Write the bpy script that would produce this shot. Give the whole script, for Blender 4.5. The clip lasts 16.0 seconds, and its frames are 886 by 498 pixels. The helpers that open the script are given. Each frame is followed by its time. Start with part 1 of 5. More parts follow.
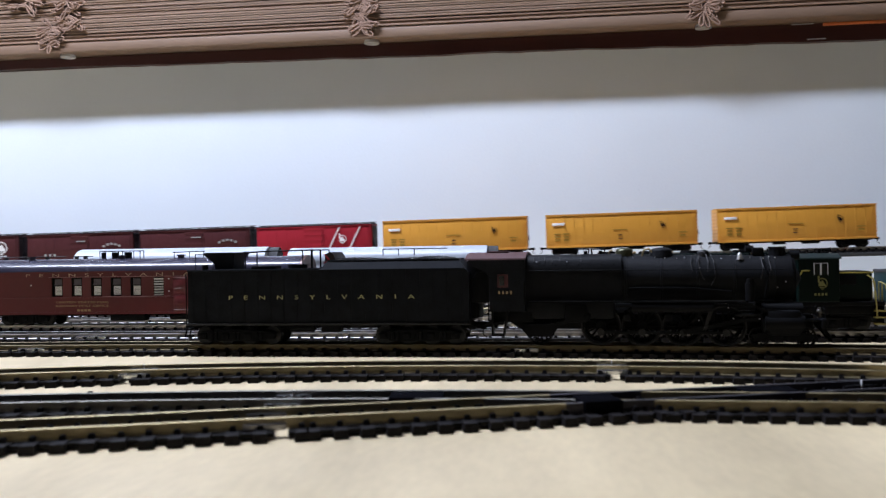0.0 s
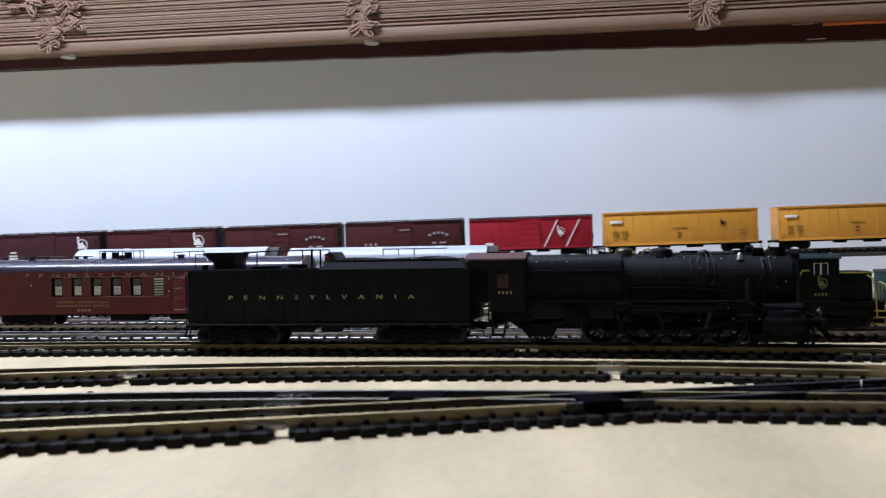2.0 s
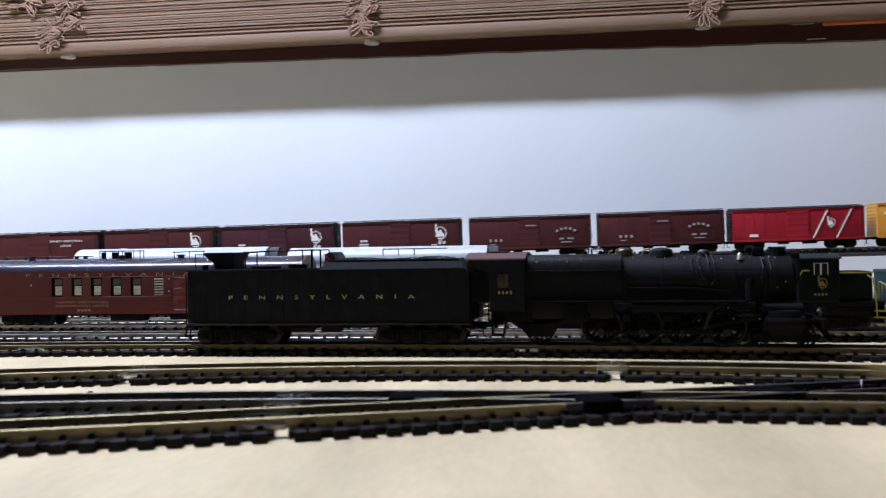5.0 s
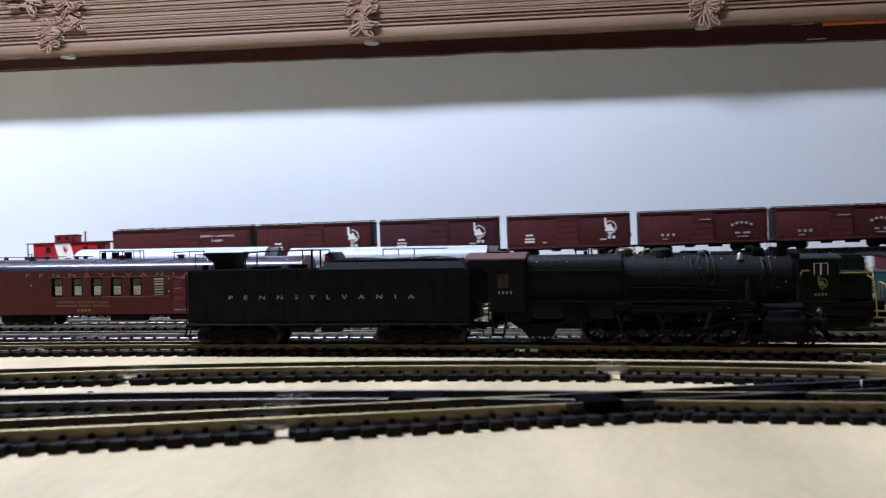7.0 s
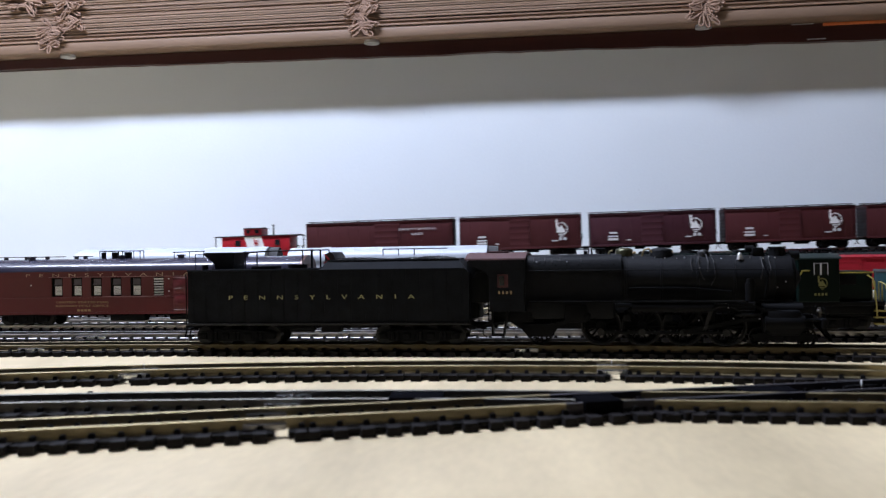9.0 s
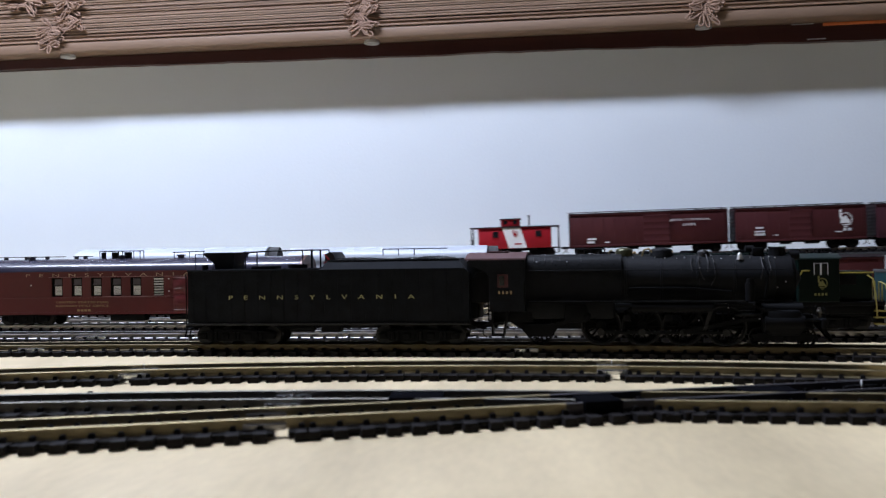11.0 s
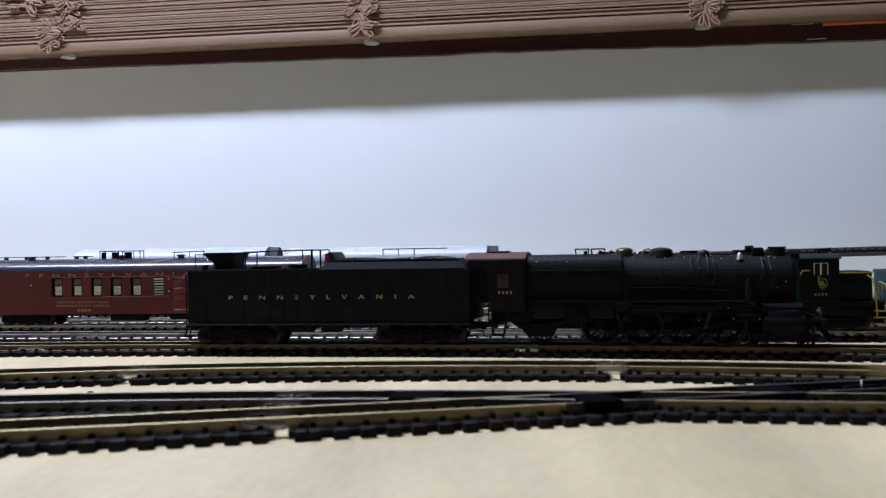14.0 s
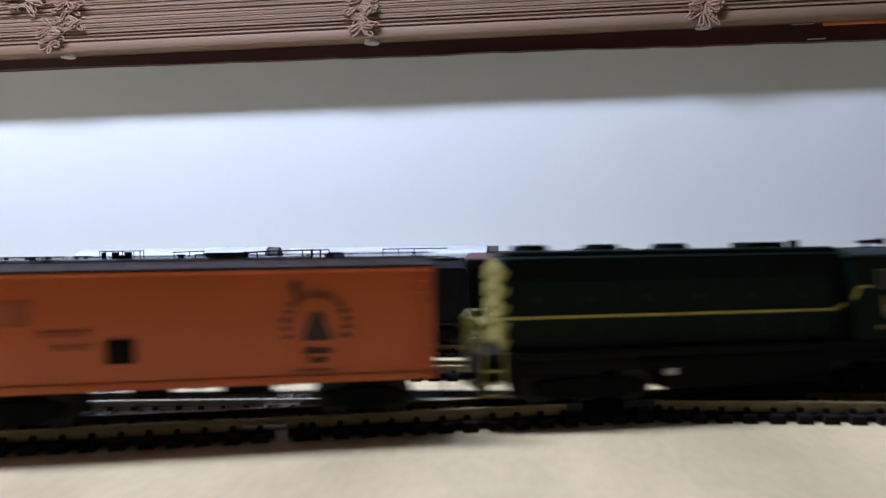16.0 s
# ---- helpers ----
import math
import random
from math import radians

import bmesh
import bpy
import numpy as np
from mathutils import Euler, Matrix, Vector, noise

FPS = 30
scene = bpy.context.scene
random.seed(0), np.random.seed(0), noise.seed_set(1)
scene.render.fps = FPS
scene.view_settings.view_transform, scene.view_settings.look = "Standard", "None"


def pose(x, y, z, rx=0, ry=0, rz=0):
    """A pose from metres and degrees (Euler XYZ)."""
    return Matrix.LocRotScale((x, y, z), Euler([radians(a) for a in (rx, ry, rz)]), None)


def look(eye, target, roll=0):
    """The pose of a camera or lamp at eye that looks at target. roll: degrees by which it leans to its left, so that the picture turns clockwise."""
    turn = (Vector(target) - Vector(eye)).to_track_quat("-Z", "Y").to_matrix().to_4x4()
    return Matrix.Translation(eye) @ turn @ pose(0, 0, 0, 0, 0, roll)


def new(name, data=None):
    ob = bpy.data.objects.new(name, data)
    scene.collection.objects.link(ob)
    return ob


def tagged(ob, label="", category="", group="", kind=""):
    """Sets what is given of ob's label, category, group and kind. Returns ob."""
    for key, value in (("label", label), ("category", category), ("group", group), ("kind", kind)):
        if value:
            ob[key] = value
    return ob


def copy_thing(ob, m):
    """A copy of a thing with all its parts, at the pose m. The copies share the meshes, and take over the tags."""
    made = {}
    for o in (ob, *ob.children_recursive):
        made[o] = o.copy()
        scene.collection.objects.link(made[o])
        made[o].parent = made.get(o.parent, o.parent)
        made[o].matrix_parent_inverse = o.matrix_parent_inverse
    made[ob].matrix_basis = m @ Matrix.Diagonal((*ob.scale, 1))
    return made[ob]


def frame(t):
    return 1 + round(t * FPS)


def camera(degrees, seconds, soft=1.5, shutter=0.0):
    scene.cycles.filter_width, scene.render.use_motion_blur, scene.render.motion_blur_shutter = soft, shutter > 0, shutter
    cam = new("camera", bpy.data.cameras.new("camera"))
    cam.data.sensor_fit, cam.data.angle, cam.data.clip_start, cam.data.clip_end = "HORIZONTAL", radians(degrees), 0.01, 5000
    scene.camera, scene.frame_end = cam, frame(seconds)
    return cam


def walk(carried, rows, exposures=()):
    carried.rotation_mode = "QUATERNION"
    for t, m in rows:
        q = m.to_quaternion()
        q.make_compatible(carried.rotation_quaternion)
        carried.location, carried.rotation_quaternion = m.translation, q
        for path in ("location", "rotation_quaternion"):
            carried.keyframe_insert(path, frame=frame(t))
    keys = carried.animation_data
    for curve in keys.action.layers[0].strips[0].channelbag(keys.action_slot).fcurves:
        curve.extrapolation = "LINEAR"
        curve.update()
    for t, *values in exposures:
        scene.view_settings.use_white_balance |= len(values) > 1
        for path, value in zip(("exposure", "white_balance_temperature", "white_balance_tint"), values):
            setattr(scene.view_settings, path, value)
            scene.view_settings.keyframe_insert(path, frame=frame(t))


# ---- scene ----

# ---- camera ----
cam = camera(55.19, 16.0, soft=1.2, shutter=0.5)
cam.data.dof.use_dof, cam.data.dof.focus_distance, cam.data.dof.aperture_fstop = True, 0.66, 24.0
EYE = Vector((0.0, 0.0, 0.055))
AIM = EYE + Vector((-math.sin(radians(7.1)), math.cos(radians(7.1)), math.tan(radians(0.19))))
walk(cam, [(0, look(EYE, AIM, -0.877)), (16, look(EYE, AIM, -0.877))], [(0, 0.0, 5750, 20), (3, 0.03, 5750, 20), (6.5, 0.06, 5750, 20), (9, 0.06, 5750, 20), (12.5, -0.13, 5720, 19), (14.5, -0.13, 5720, 19), (16, -0.07, 5720, 19)])

# ---- world and light ----
world = bpy.data.worlds.new("world")
scene.world = world
world.use_nodes = True
sky = world.node_tree.nodes.new("ShaderNodeTexSky")
sky.sky_type, sky.sun_disc, sky.sun_elevation, sky.sun_rotation = "NISHITA", False, radians(20), radians(150)
world.node_tree.links.new(sky.outputs[0], world.node_tree.nodes["Background"].inputs[0])
world.node_tree.nodes["Background"].inputs[1].default_value = 0.05


def lamp(name, at, target, sx, sy, watts, color):
    data = bpy.data.lights.new(name, "AREA")
    data.shape, data.size, data.size_y, data.energy, data.color = "RECTANGLE", sx, sy, watts, color
    ob = new(name, data)
    ob.matrix_world = look(at, target)
    return ob


LAMP_X, LAMP_Y, CEIL = -0.73, 0.541, 1.62
LAMP_Z = 1.55
lamp("ceiling_lamp_light", (LAMP_X, LAMP_Y, LAMP_Z - 0.075), (LAMP_X, LAMP_Y, 0), 1.15, 0.10, 53.0, (0.88, 0.95, 1.0))

# ---- materials ----


def mat(name, color, rough=0.5, metal=0.0, var=0.12, scale=60.0, bump=0.08, fine=900.0, stretch=(1, 1, 1), random_tint=0.0, coat=0.0, spec=0.5):
    """A surface with a broad stain and a fine grain, both in metres."""
    m = bpy.data.materials.new(name)
    m.use_nodes = True
    nt = m.node_tree
    b = nt.nodes["Principled BSDF"]
    co = nt.nodes.new("ShaderNodeTexCoord")
    mp = nt.nodes.new("ShaderNodeMapping")
    mp.inputs["Scale"].default_value = stretch
    nt.links.new(co.outputs["Object"], mp.inputs[0])
    broad = nt.nodes.new("ShaderNodeTexNoise")
    broad.inputs["Scale"].default_value, broad.inputs["Detail"].default_value = scale, 4
    grain = nt.nodes.new("ShaderNodeTexNoise")
    grain.inputs["Scale"].default_value, grain.inputs["Detail"].default_value = fine, 2
    for n in (broad, grain):
        nt.links.new(mp.outputs[0], n.inputs["Vector"])
    add = nt.nodes.new("ShaderNodeMath")
    add.operation = "MULTIPLY_ADD"
    add.inputs[1].default_value = 0.35
    nt.links.new(grain.outputs["Fac"], add.inputs[0])
    nt.links.new(broad.outputs["Fac"], add.inputs[2])
    ramp = nt.nodes.new("ShaderNodeMapRange")
    ramp.inputs["From Min"].default_value, ramp.inputs["From Max"].default_value = 0.4, 0.95
    ramp.inputs["To Min"].default_value, ramp.inputs["To Max"].default_value = 1 - var, 1 + var
    nt.links.new(add.outputs[0], ramp.inputs["Value"])
    last = ramp.outputs[0]
    if random_tint:
        info = nt.nodes.new("ShaderNodeObjectInfo")
        mr = nt.nodes.new("ShaderNodeMapRange")
        mr.inputs["To Min"].default_value, mr.inputs["To Max"].default_value = 1 - random_tint, 1 + random_tint
        nt.links.new(info.outputs["Random"], mr.inputs["Value"])
        mul = nt.nodes.new("ShaderNodeMath")
        mul.operation = "MULTIPLY"
        nt.links.new(last, mul.inputs[0])
        nt.links.new(mr.outputs[0], mul.inputs[1])
        last = mul.outputs[0]
    mix = nt.nodes.new("ShaderNodeVectorMath")
    mix.operation = "SCALE"
    mix.inputs[0].default_value = color
    nt.links.new(last, mix.inputs["Scale"])
    nt.links.new(mix.outputs[0], b.inputs["Base Color"])
    rr = nt.nodes.new("ShaderNodeMapRange")
    rr.inputs["To Min"].default_value, rr.inputs["To Max"].default_value = max(rough - 0.1, 0.03), min(rough + 0.1, 1)
    nt.links.new(broad.outputs["Fac"], rr.inputs["Value"])
    nt.links.new(rr.outputs[0], b.inputs["Roughness"])
    b.inputs["Metallic"].default_value = metal
    b.inputs["Coat Weight"].default_value = coat
    b.inputs["Specular IOR Level"].default_value = spec
    if bump:
        bp = nt.nodes.new("ShaderNodeBump")
        bp.inputs["Strength"].default_value, bp.inputs["Distance"].default_value = bump, 0.0005
        nt.links.new(grain.outputs["Fac"], bp.inputs["Height"])
        nt.links.new(bp.outputs[0], b.inputs["Normal"])
    return m


M = {
    "wall": mat("white_wall_paint", (0.79, 0.845, 0.89), 0.45, var=0.02, scale=6, bump=0.25, fine=260),
    "room": mat("room_paint", (0.30, 0.235, 0.250), 0.8, var=0.04, scale=3, fine=200),
    "ceiling": mat("ceiling_paint", (0.52, 0.50, 0.51), 0.9, var=0.03, scale=3, fine=200),
    "carpet": mat("floor_carpet", (0.22, 0.19, 0.16), 0.95, var=0.2, scale=12, bump=0.5, fine=500),
    "ply": mat("birch_plywood", (0.490, 0.402, 0.245), 0.45, var=0.22, scale=9, bump=0.15, spec=0.6, fine=160, stretch=(2.2, 0.7, 1)),
    "sill": mat("dark_stained_wood", (0.048, 0.013, 0.010), 0.4, var=0.3, scale=14, fine=300, stretch=(0.3, 3, 3)),
    "slat": mat("tan_blind_slat", (0.255, 0.168, 0.112), 0.5, var=0.06, scale=20, bump=0.1, fine=300, stretch=(0.05, 3, 3), random_tint=0.16),
    "cord": mat("tan_cord", (0.290, 0.185, 0.130), 0.85, var=0.15, fine=2500),
    "button": mat("white_plastic", (0.55, 0.54, 0.52), 0.4, var=0.04),
    "orange": mat("orange_paint_patch", (0.75, 0.20, 0.06), 0.6),
    "brass": mat("brass_rail", (0.275, 0.228, 0.130), 0.52, 0.9, var=0.25, scale=90),
    # brass made darker in colour to stand for the locomotive's shadow
    "worn": mat("shaded_brass_rail", (0.155, 0.125, 0.074), 0.55, 0.9, var=0.3, scale=90),
    "dull": mat("dull_nickel_rail", (0.150, 0.142, 0.122), 0.52, 0.9, var=0.25, scale=90),
    "satin": mat("satin_nickel_rail", (0.24, 0.23, 0.23), 0.32, 0.95, var=0.2, scale=90),
    "darkrail": mat("dark_rail", (0.062, 0.058, 0.062), 0.6, 0.8, var=0.25, scale=90),
    "steel": mat("nickel_rail", (0.40, 0.39, 0.38), 0.30, 0.95, var=0.2, scale=90),
    "bright": mat("bright_tin", (0.80, 0.80, 0.80), 0.28, 0.9, var=0.1),
    "tie": mat("black_plastic_tie", (0.008, 0.0068, 0.0068), 0.6, var=0.25, scale=200, random_tint=0.2, spec=0.12),
    "frog": mat("black_plastic", (0.004, 0.004, 0.005), 0.95, spec=0.0),
    "deck": mat("dark_roadbed", (0.030, 0.030, 0.032), 0.8, var=0.2),
    "riser": mat("grey_foam_riser", (0.30, 0.29, 0.28), 0.9),
    "black": mat("locomotive_black", (0.0084, 0.0089, 0.0104), 0.55, var=0.3, scale=120, bump=0.25, spec=0.10),
    "brun": mat("brunswick_green", (0.0100, 0.0112, 0.0142), 0.62, var=0.35, scale=120, spec=0.07),
    "soot": mat("black_underframe", (0.0050, 0.0051, 0.0059), 0.65, var=0.3, scale=200, spec=0.08),
    "wheel": mat("wheel_metal", (0.0090, 0.0086, 0.0090), 0.6, 0.3, var=0.3, scale=200),
    "coal": mat("shiny_coal", (0.014, 0.014, 0.016), 0.12, var=0.4, scale=300),
    "maroonroof": mat("oxide_red_roof", (0.058, 0.017, 0.017), 0.65, var=0.12),
    "tuscan": mat("tuscan_red", (0.118, 0.0165, 0.0195), 0.38, var=0.08, scale=50),
    "coachroof": mat("dark_blue_black_roof", (0.034, 0.032, 0.050), 0.24, var=0.1, scale=60),
    "shade": mat("window_shade_white", (0.62, 0.62, 0.64), 0.6, var=0.15, scale=500, stretch=(0.2, 1, 3)),
    "glass": mat("dark_window_glass", (0.012, 0.013, 0.015), 0.08, var=0.05),
    "tinted": mat("tinted_cab_glass", (0.006, 0.008, 0.008), 0.3, var=0.1, spec=0.2),
    "gold": mat("dulux_gold_paint", (0.52, 0.49, 0.21), 0.45, var=0.05),
    "paleg": mat("faded_gold_paint", (0.42, 0.30, 0.14), 0.5, var=0.05),
    "white": mat("white_paint", (0.80, 0.80, 0.80), 0.5, var=0.04),
    "whitecar": mat("white_car_paint", (0.37, 0.40, 0.45), 0.4, var=0.05),
    "greyend": mat("grey_car_end", (0.30, 0.31, 0.30), 0.5),
    "yellow": mat("yellow_car_paint", (0.66, 0.312, 0.036), 0.42, var=0.05, scale=40),
    "yellowmark": mat("faded_olive_marking", (0.36, 0.20, 0.020), 0.5),
    "red": mat("red_car_paint", (0.31, 0.013, 0.024), 0.5, var=0.06, scale=40, spec=0.25),
    "cabred": mat("caboose_red_paint", (0.36, 0.012, 0.021), 0.5, var=0.06, scale=40, spec=0.25),
    "brown": mat("boxcar_brown", (0.064, 0.0160, 0.0175), 0.55, var=0.10, scale=40, spec=0.2),
    "brownb": mat("boxcar_purple_brown", (0.051, 0.0155, 0.0220), 0.55, var=0.10, scale=40, spec=0.2),
    "browndk": mat("boxcar_dark_roof", (0.013, 0.0065, 0.008), 0.6, var=0.15, spec=0.12),
    "orangecar": mat("orange_reefer_paint", (0.52, 0.105, 0.020), 0.5, var=0.07, scale=30),
    "cnjgreen": mat("dark_green_paint", (0.0025, 0.0076, 0.0061), 0.48, var=0.12, scale=60, spec=0.11),
    "cabgreen": mat("cab_roof_green", (0.006, 0.015, 0.013), 0.5, var=0.12, scale=60),
    "handrail": mat("yellow_handrail", (0.33, 0.28, 0.065), 0.45, var=0.05),
    "stripe": mat("yellow_stripe", (0.44, 0.38, 0.06), 0.45, var=0.05),
    "teal": mat("teal_paint", (0.002, 0.024, 0.030), 0.5, var=0.08, spec=0.15),
    "dimgold": mat("dim_gold_paint", (0.20, 0.19, 0.055), 0.5, var=0.15),
    # pale colour for the highlight along the coach mouldings
    "paletrim": mat("pale_highlight_trim", (0.30, 0.15, 0.14), 0.5, var=0.35, scale=120),
    "palelet": mat("pale_pinkish_gold_paint", (0.50, 0.34, 0.24), 0.5, var=0.2, scale=300),
    # grey that paints the pale reflection in the upper panes
    "sash": mat("reflection_grey_sash", (0.085, 0.075, 0.090), 0.35, var=0.4, scale=300),
    "bellows": mat("grey_rubber_bellows", (0.13, 0.13, 0.125), 0.7, spec=0.2),
    "darkmark": mat("faded_dark_brown_marking", (0.028, 0.012, 0.009), 0.6, var=0.3, scale=300),
    "olive": mat("dull_olive_brass", (0.060, 0.060, 0.030), 0.35, 0.6, var=0.3, scale=200),
    "copper": mat("copper_brown", (0.085, 0.040, 0.030), 0.4, 0.3),
    "keyred": mat("keystone_red", (0.052, 0.008, 0.009), 0.5),
    "faint": mat("faded_brown_marking", (0.30, 0.060, 0.016), 0.5),
}
lampglow = bpy.data.materials.new("lamp_glow")
lampglow.use_nodes = True
lampglow.node_tree.nodes["Principled BSDF"].inputs["Emission Color"].default_value = (0.95, 0.97, 1, 1)
lampglow.node_tree.nodes["Principled BSDF"].inputs["Emission Strength"].default_value = 4.0
headglow = bpy.data.materials.new("headlight_glow")
headglow.use_nodes = True
headglow.node_tree.nodes["Principled BSDF"].inputs["Emission Color"].default_value = (1, 0.8, 0.45, 1)
headglow.node_tree.nodes["Principled BSDF"].inputs["Emission Strength"].default_value = 6.0
pane = bpy.data.materials.new("window_pane")
pane.use_nodes = True
pane.node_tree.nodes["Principled BSDF"].inputs["Transmission Weight"].default_value = 1.0
pane.node_tree.nodes["Principled BSDF"].inputs["Roughness"].default_value = 0.02

# ---- mesh helpers: all sizes in millimetres ----


def B():
    return bmesh.new()


def box(bm, x0, x1, y0, y1, z0, z1, bev=0.0, taper=0.0):
    t = taper
    c = [(x0, y0, z0), (x1, y0, z0), (x1, y1, z0), (x0, y1, z0), (x0 + t, y0 + t, z1), (x1 - t, y0 + t, z1), (x1 - t, y1 - t, z1), (x0 + t, y1 - t, z1)]
    v = [bm.verts.new(p) for p in c]
    f = [bm.faces.new([v[i] for i in q]) for q in ((3, 2, 1, 0), (4, 5, 6, 7), (0, 1, 5, 4), (1, 2, 6, 5), (2, 3, 7, 6), (3, 0, 4, 7))]
    if bev:
        e = {e for q in f for e in q.edges}
        bmesh.ops.bevel(bm, geom=list(e), offset=bev, segments=2, affect="EDGES", profile=0.5)
    return bm


def cyl(bm, c, axis, r, length, n=16, r2=None):
    rot = {"x": Euler((0, radians(90), 0)), "y": Euler((radians(90), 0, 0)), "z": Euler((0, 0, 0))}[axis]
    bmesh.ops.create_cone(bm, cap_ends=True, segments=n, radius1=r, radius2=r if r2 is None else r2, depth=length, matrix=Matrix.LocRotScale(c, rot, None))
    return bm


def prism(bm, prof, x0, x1):
    """A closed (y, z) outline pushed along x."""
    a = [bm.verts.new((x0, y, z)) for y, z in prof]
    b = [bm.verts.new((x1, y, z)) for y, z in prof]
    n = len(prof)
    for i in range(n):
        bm.faces.new((a[i], a[(i + 1) % n], b[(i + 1) % n], b[i]))
    bm.faces.new(a[::-1])
    bm.faces.new(b)
    return bm


def plate(bm, pts, y0, y1):
    """A closed (x, z) outline pushed along y."""
    a = [bm.verts.new((x, y0, z)) for x, z in pts]
    b = [bm.verts.new((x, y1, z)) for x, z in pts]
    n = len(pts)
    for i in range(n):
        bm.faces.new((a[i], b[i], b[(i + 1) % n], a[(i + 1) % n]))
    bm.faces.new(a)
    bm.faces.new(b[::-1])
    return bm


def tube(bm, pts, r, n=6):
    """A round wire through points."""
    pts = [Vector(p) for p in pts]
    for a, b in zip(pts, pts[1:]):
        d = b - a
        if d.length < 1e-6:
            continue
        m = Matrix.Translation((a + b) / 2) @ d.to_track_quat("Z", "Y").to_matrix().to_4x4()
        bmesh.ops.create_cone(bm, cap_ends=True, segments=n, radius1=r, radius2=r, depth=d.length + r * 0.6, matrix=m)
    return bm


def lathe(bm, prof, zc, n=40):
    """(x, r) outline turned about a line along x at height zc."""
    rows = [[bm.verts.new((x, r * math.cos(math.tau * k / n), zc + r * math.sin(math.tau * k / n))) for k in range(n)] for x, r in prof]
    for a, b in zip(rows, rows[1:]):
        for k in range(n):
            bm.faces.new((a[k], a[(k + 1) % n], b[(k + 1) % n], b[k]))
    bm.faces.new(rows[0][::-1])
    bm.faces.new(rows[-1])
    return bm


def ball(bm, c, r, sz=1.0, n=12):
    bmesh.ops.create_uvsphere(bm, u_segments=n, v_segments=8, radius=r, matrix=Matrix.LocRotScale(c, None, (1, 1, sz)))
    return bm


def mesh_of(name, bm, material, smooth=False):
    bmesh.ops.recalc_face_normals(bm, faces=bm.faces)
    bmesh.ops.scale(bm, vec=(0.001, 0.001, 0.001), verts=bm.verts)
    me = bpy.data.meshes.new(name)
    bm.to_mesh(me)
    bm.free()
    if smooth:
        me.polygons.foreach_set("use_smooth", [True] * len(me.polygons))
        me.set_sharp_from_angle(angle=radians(38))
    me.materials.append(material)
    return me


def part(name, bm, material, parent, label="", at=(0, 0, 0), smooth=True):
    """Links a bmesh, or a mesh that alike parts share, as one object under a thing or a part."""
    me = mesh_of(name, bm, material, smooth) if isinstance(bm, bmesh.types.BMesh) else bm
    ob = new(name, me)
    ob.parent = parent
    ob.location = [0.001 * a for a in at]
    return tagged(ob, label)


def thing(name, m, label, category, group="", kind=""):
    ob = new(name)
    ob.empty_display_size = 0.02
    ob.matrix_basis = m
    return tagged(ob, label, category, group, kind)


def solid(name, bm, material, label="", category="", kind="structure", m=None, smooth=False):
    ob = new(name, mesh_of(name, bm, material, smooth))
    if m is not None:
        ob.matrix_basis = m
    return tagged(ob, label, category, "", kind)


def lettering(parent, words, x0, x1, zc, h, y, material, spacing=1.0, name="lettering"):
    """Words of height h between x0 and x1 on a side that faces the viewer."""
    cu = bpy.data.curves.new(name, "FONT")
    cu.body, cu.size, cu.extrude, cu.space_character = words, 1.0, 0.01, spacing
    tmp = bpy.data.objects.new(name, cu)
    me = bpy.data.meshes.new_from_object(tmp)
    bpy.data.objects.remove(tmp)
    co = np.empty(len(me.vertices) * 3)
    me.vertices.foreach_get("co", co)
    co = co.reshape(-1, 3)
    lo, hi = co.min(0), co.max(0)
    out = np.empty_like(co)
    out[:, 0] = x0 + (co[:, 0] - lo[0]) / (hi[0] - lo[0]) * (x1 - x0)
    out[:, 2] = zc - h / 2 + (co[:, 1] - lo[1]) / (hi[1] - lo[1]) * h
    out[:, 1] = y - 0.15 - co[:, 2] * 5
    me.vertices.foreach_set("co", (out * 0.001).ravel())
    me.materials.clear()
    me.materials.append(material)
    return part(name, me, material, parent)


def bars(parent, rows, y, material, name="marking_bar"):
    """Unreadable small writing: rows of (x0, x1, z, height)."""
    for x0, x1, z, h in rows:
        part(name, box(B(), x0, x1, y - 0.25, y + 0.1, z - h / 2, z + h / 2), material, parent, smooth=False)


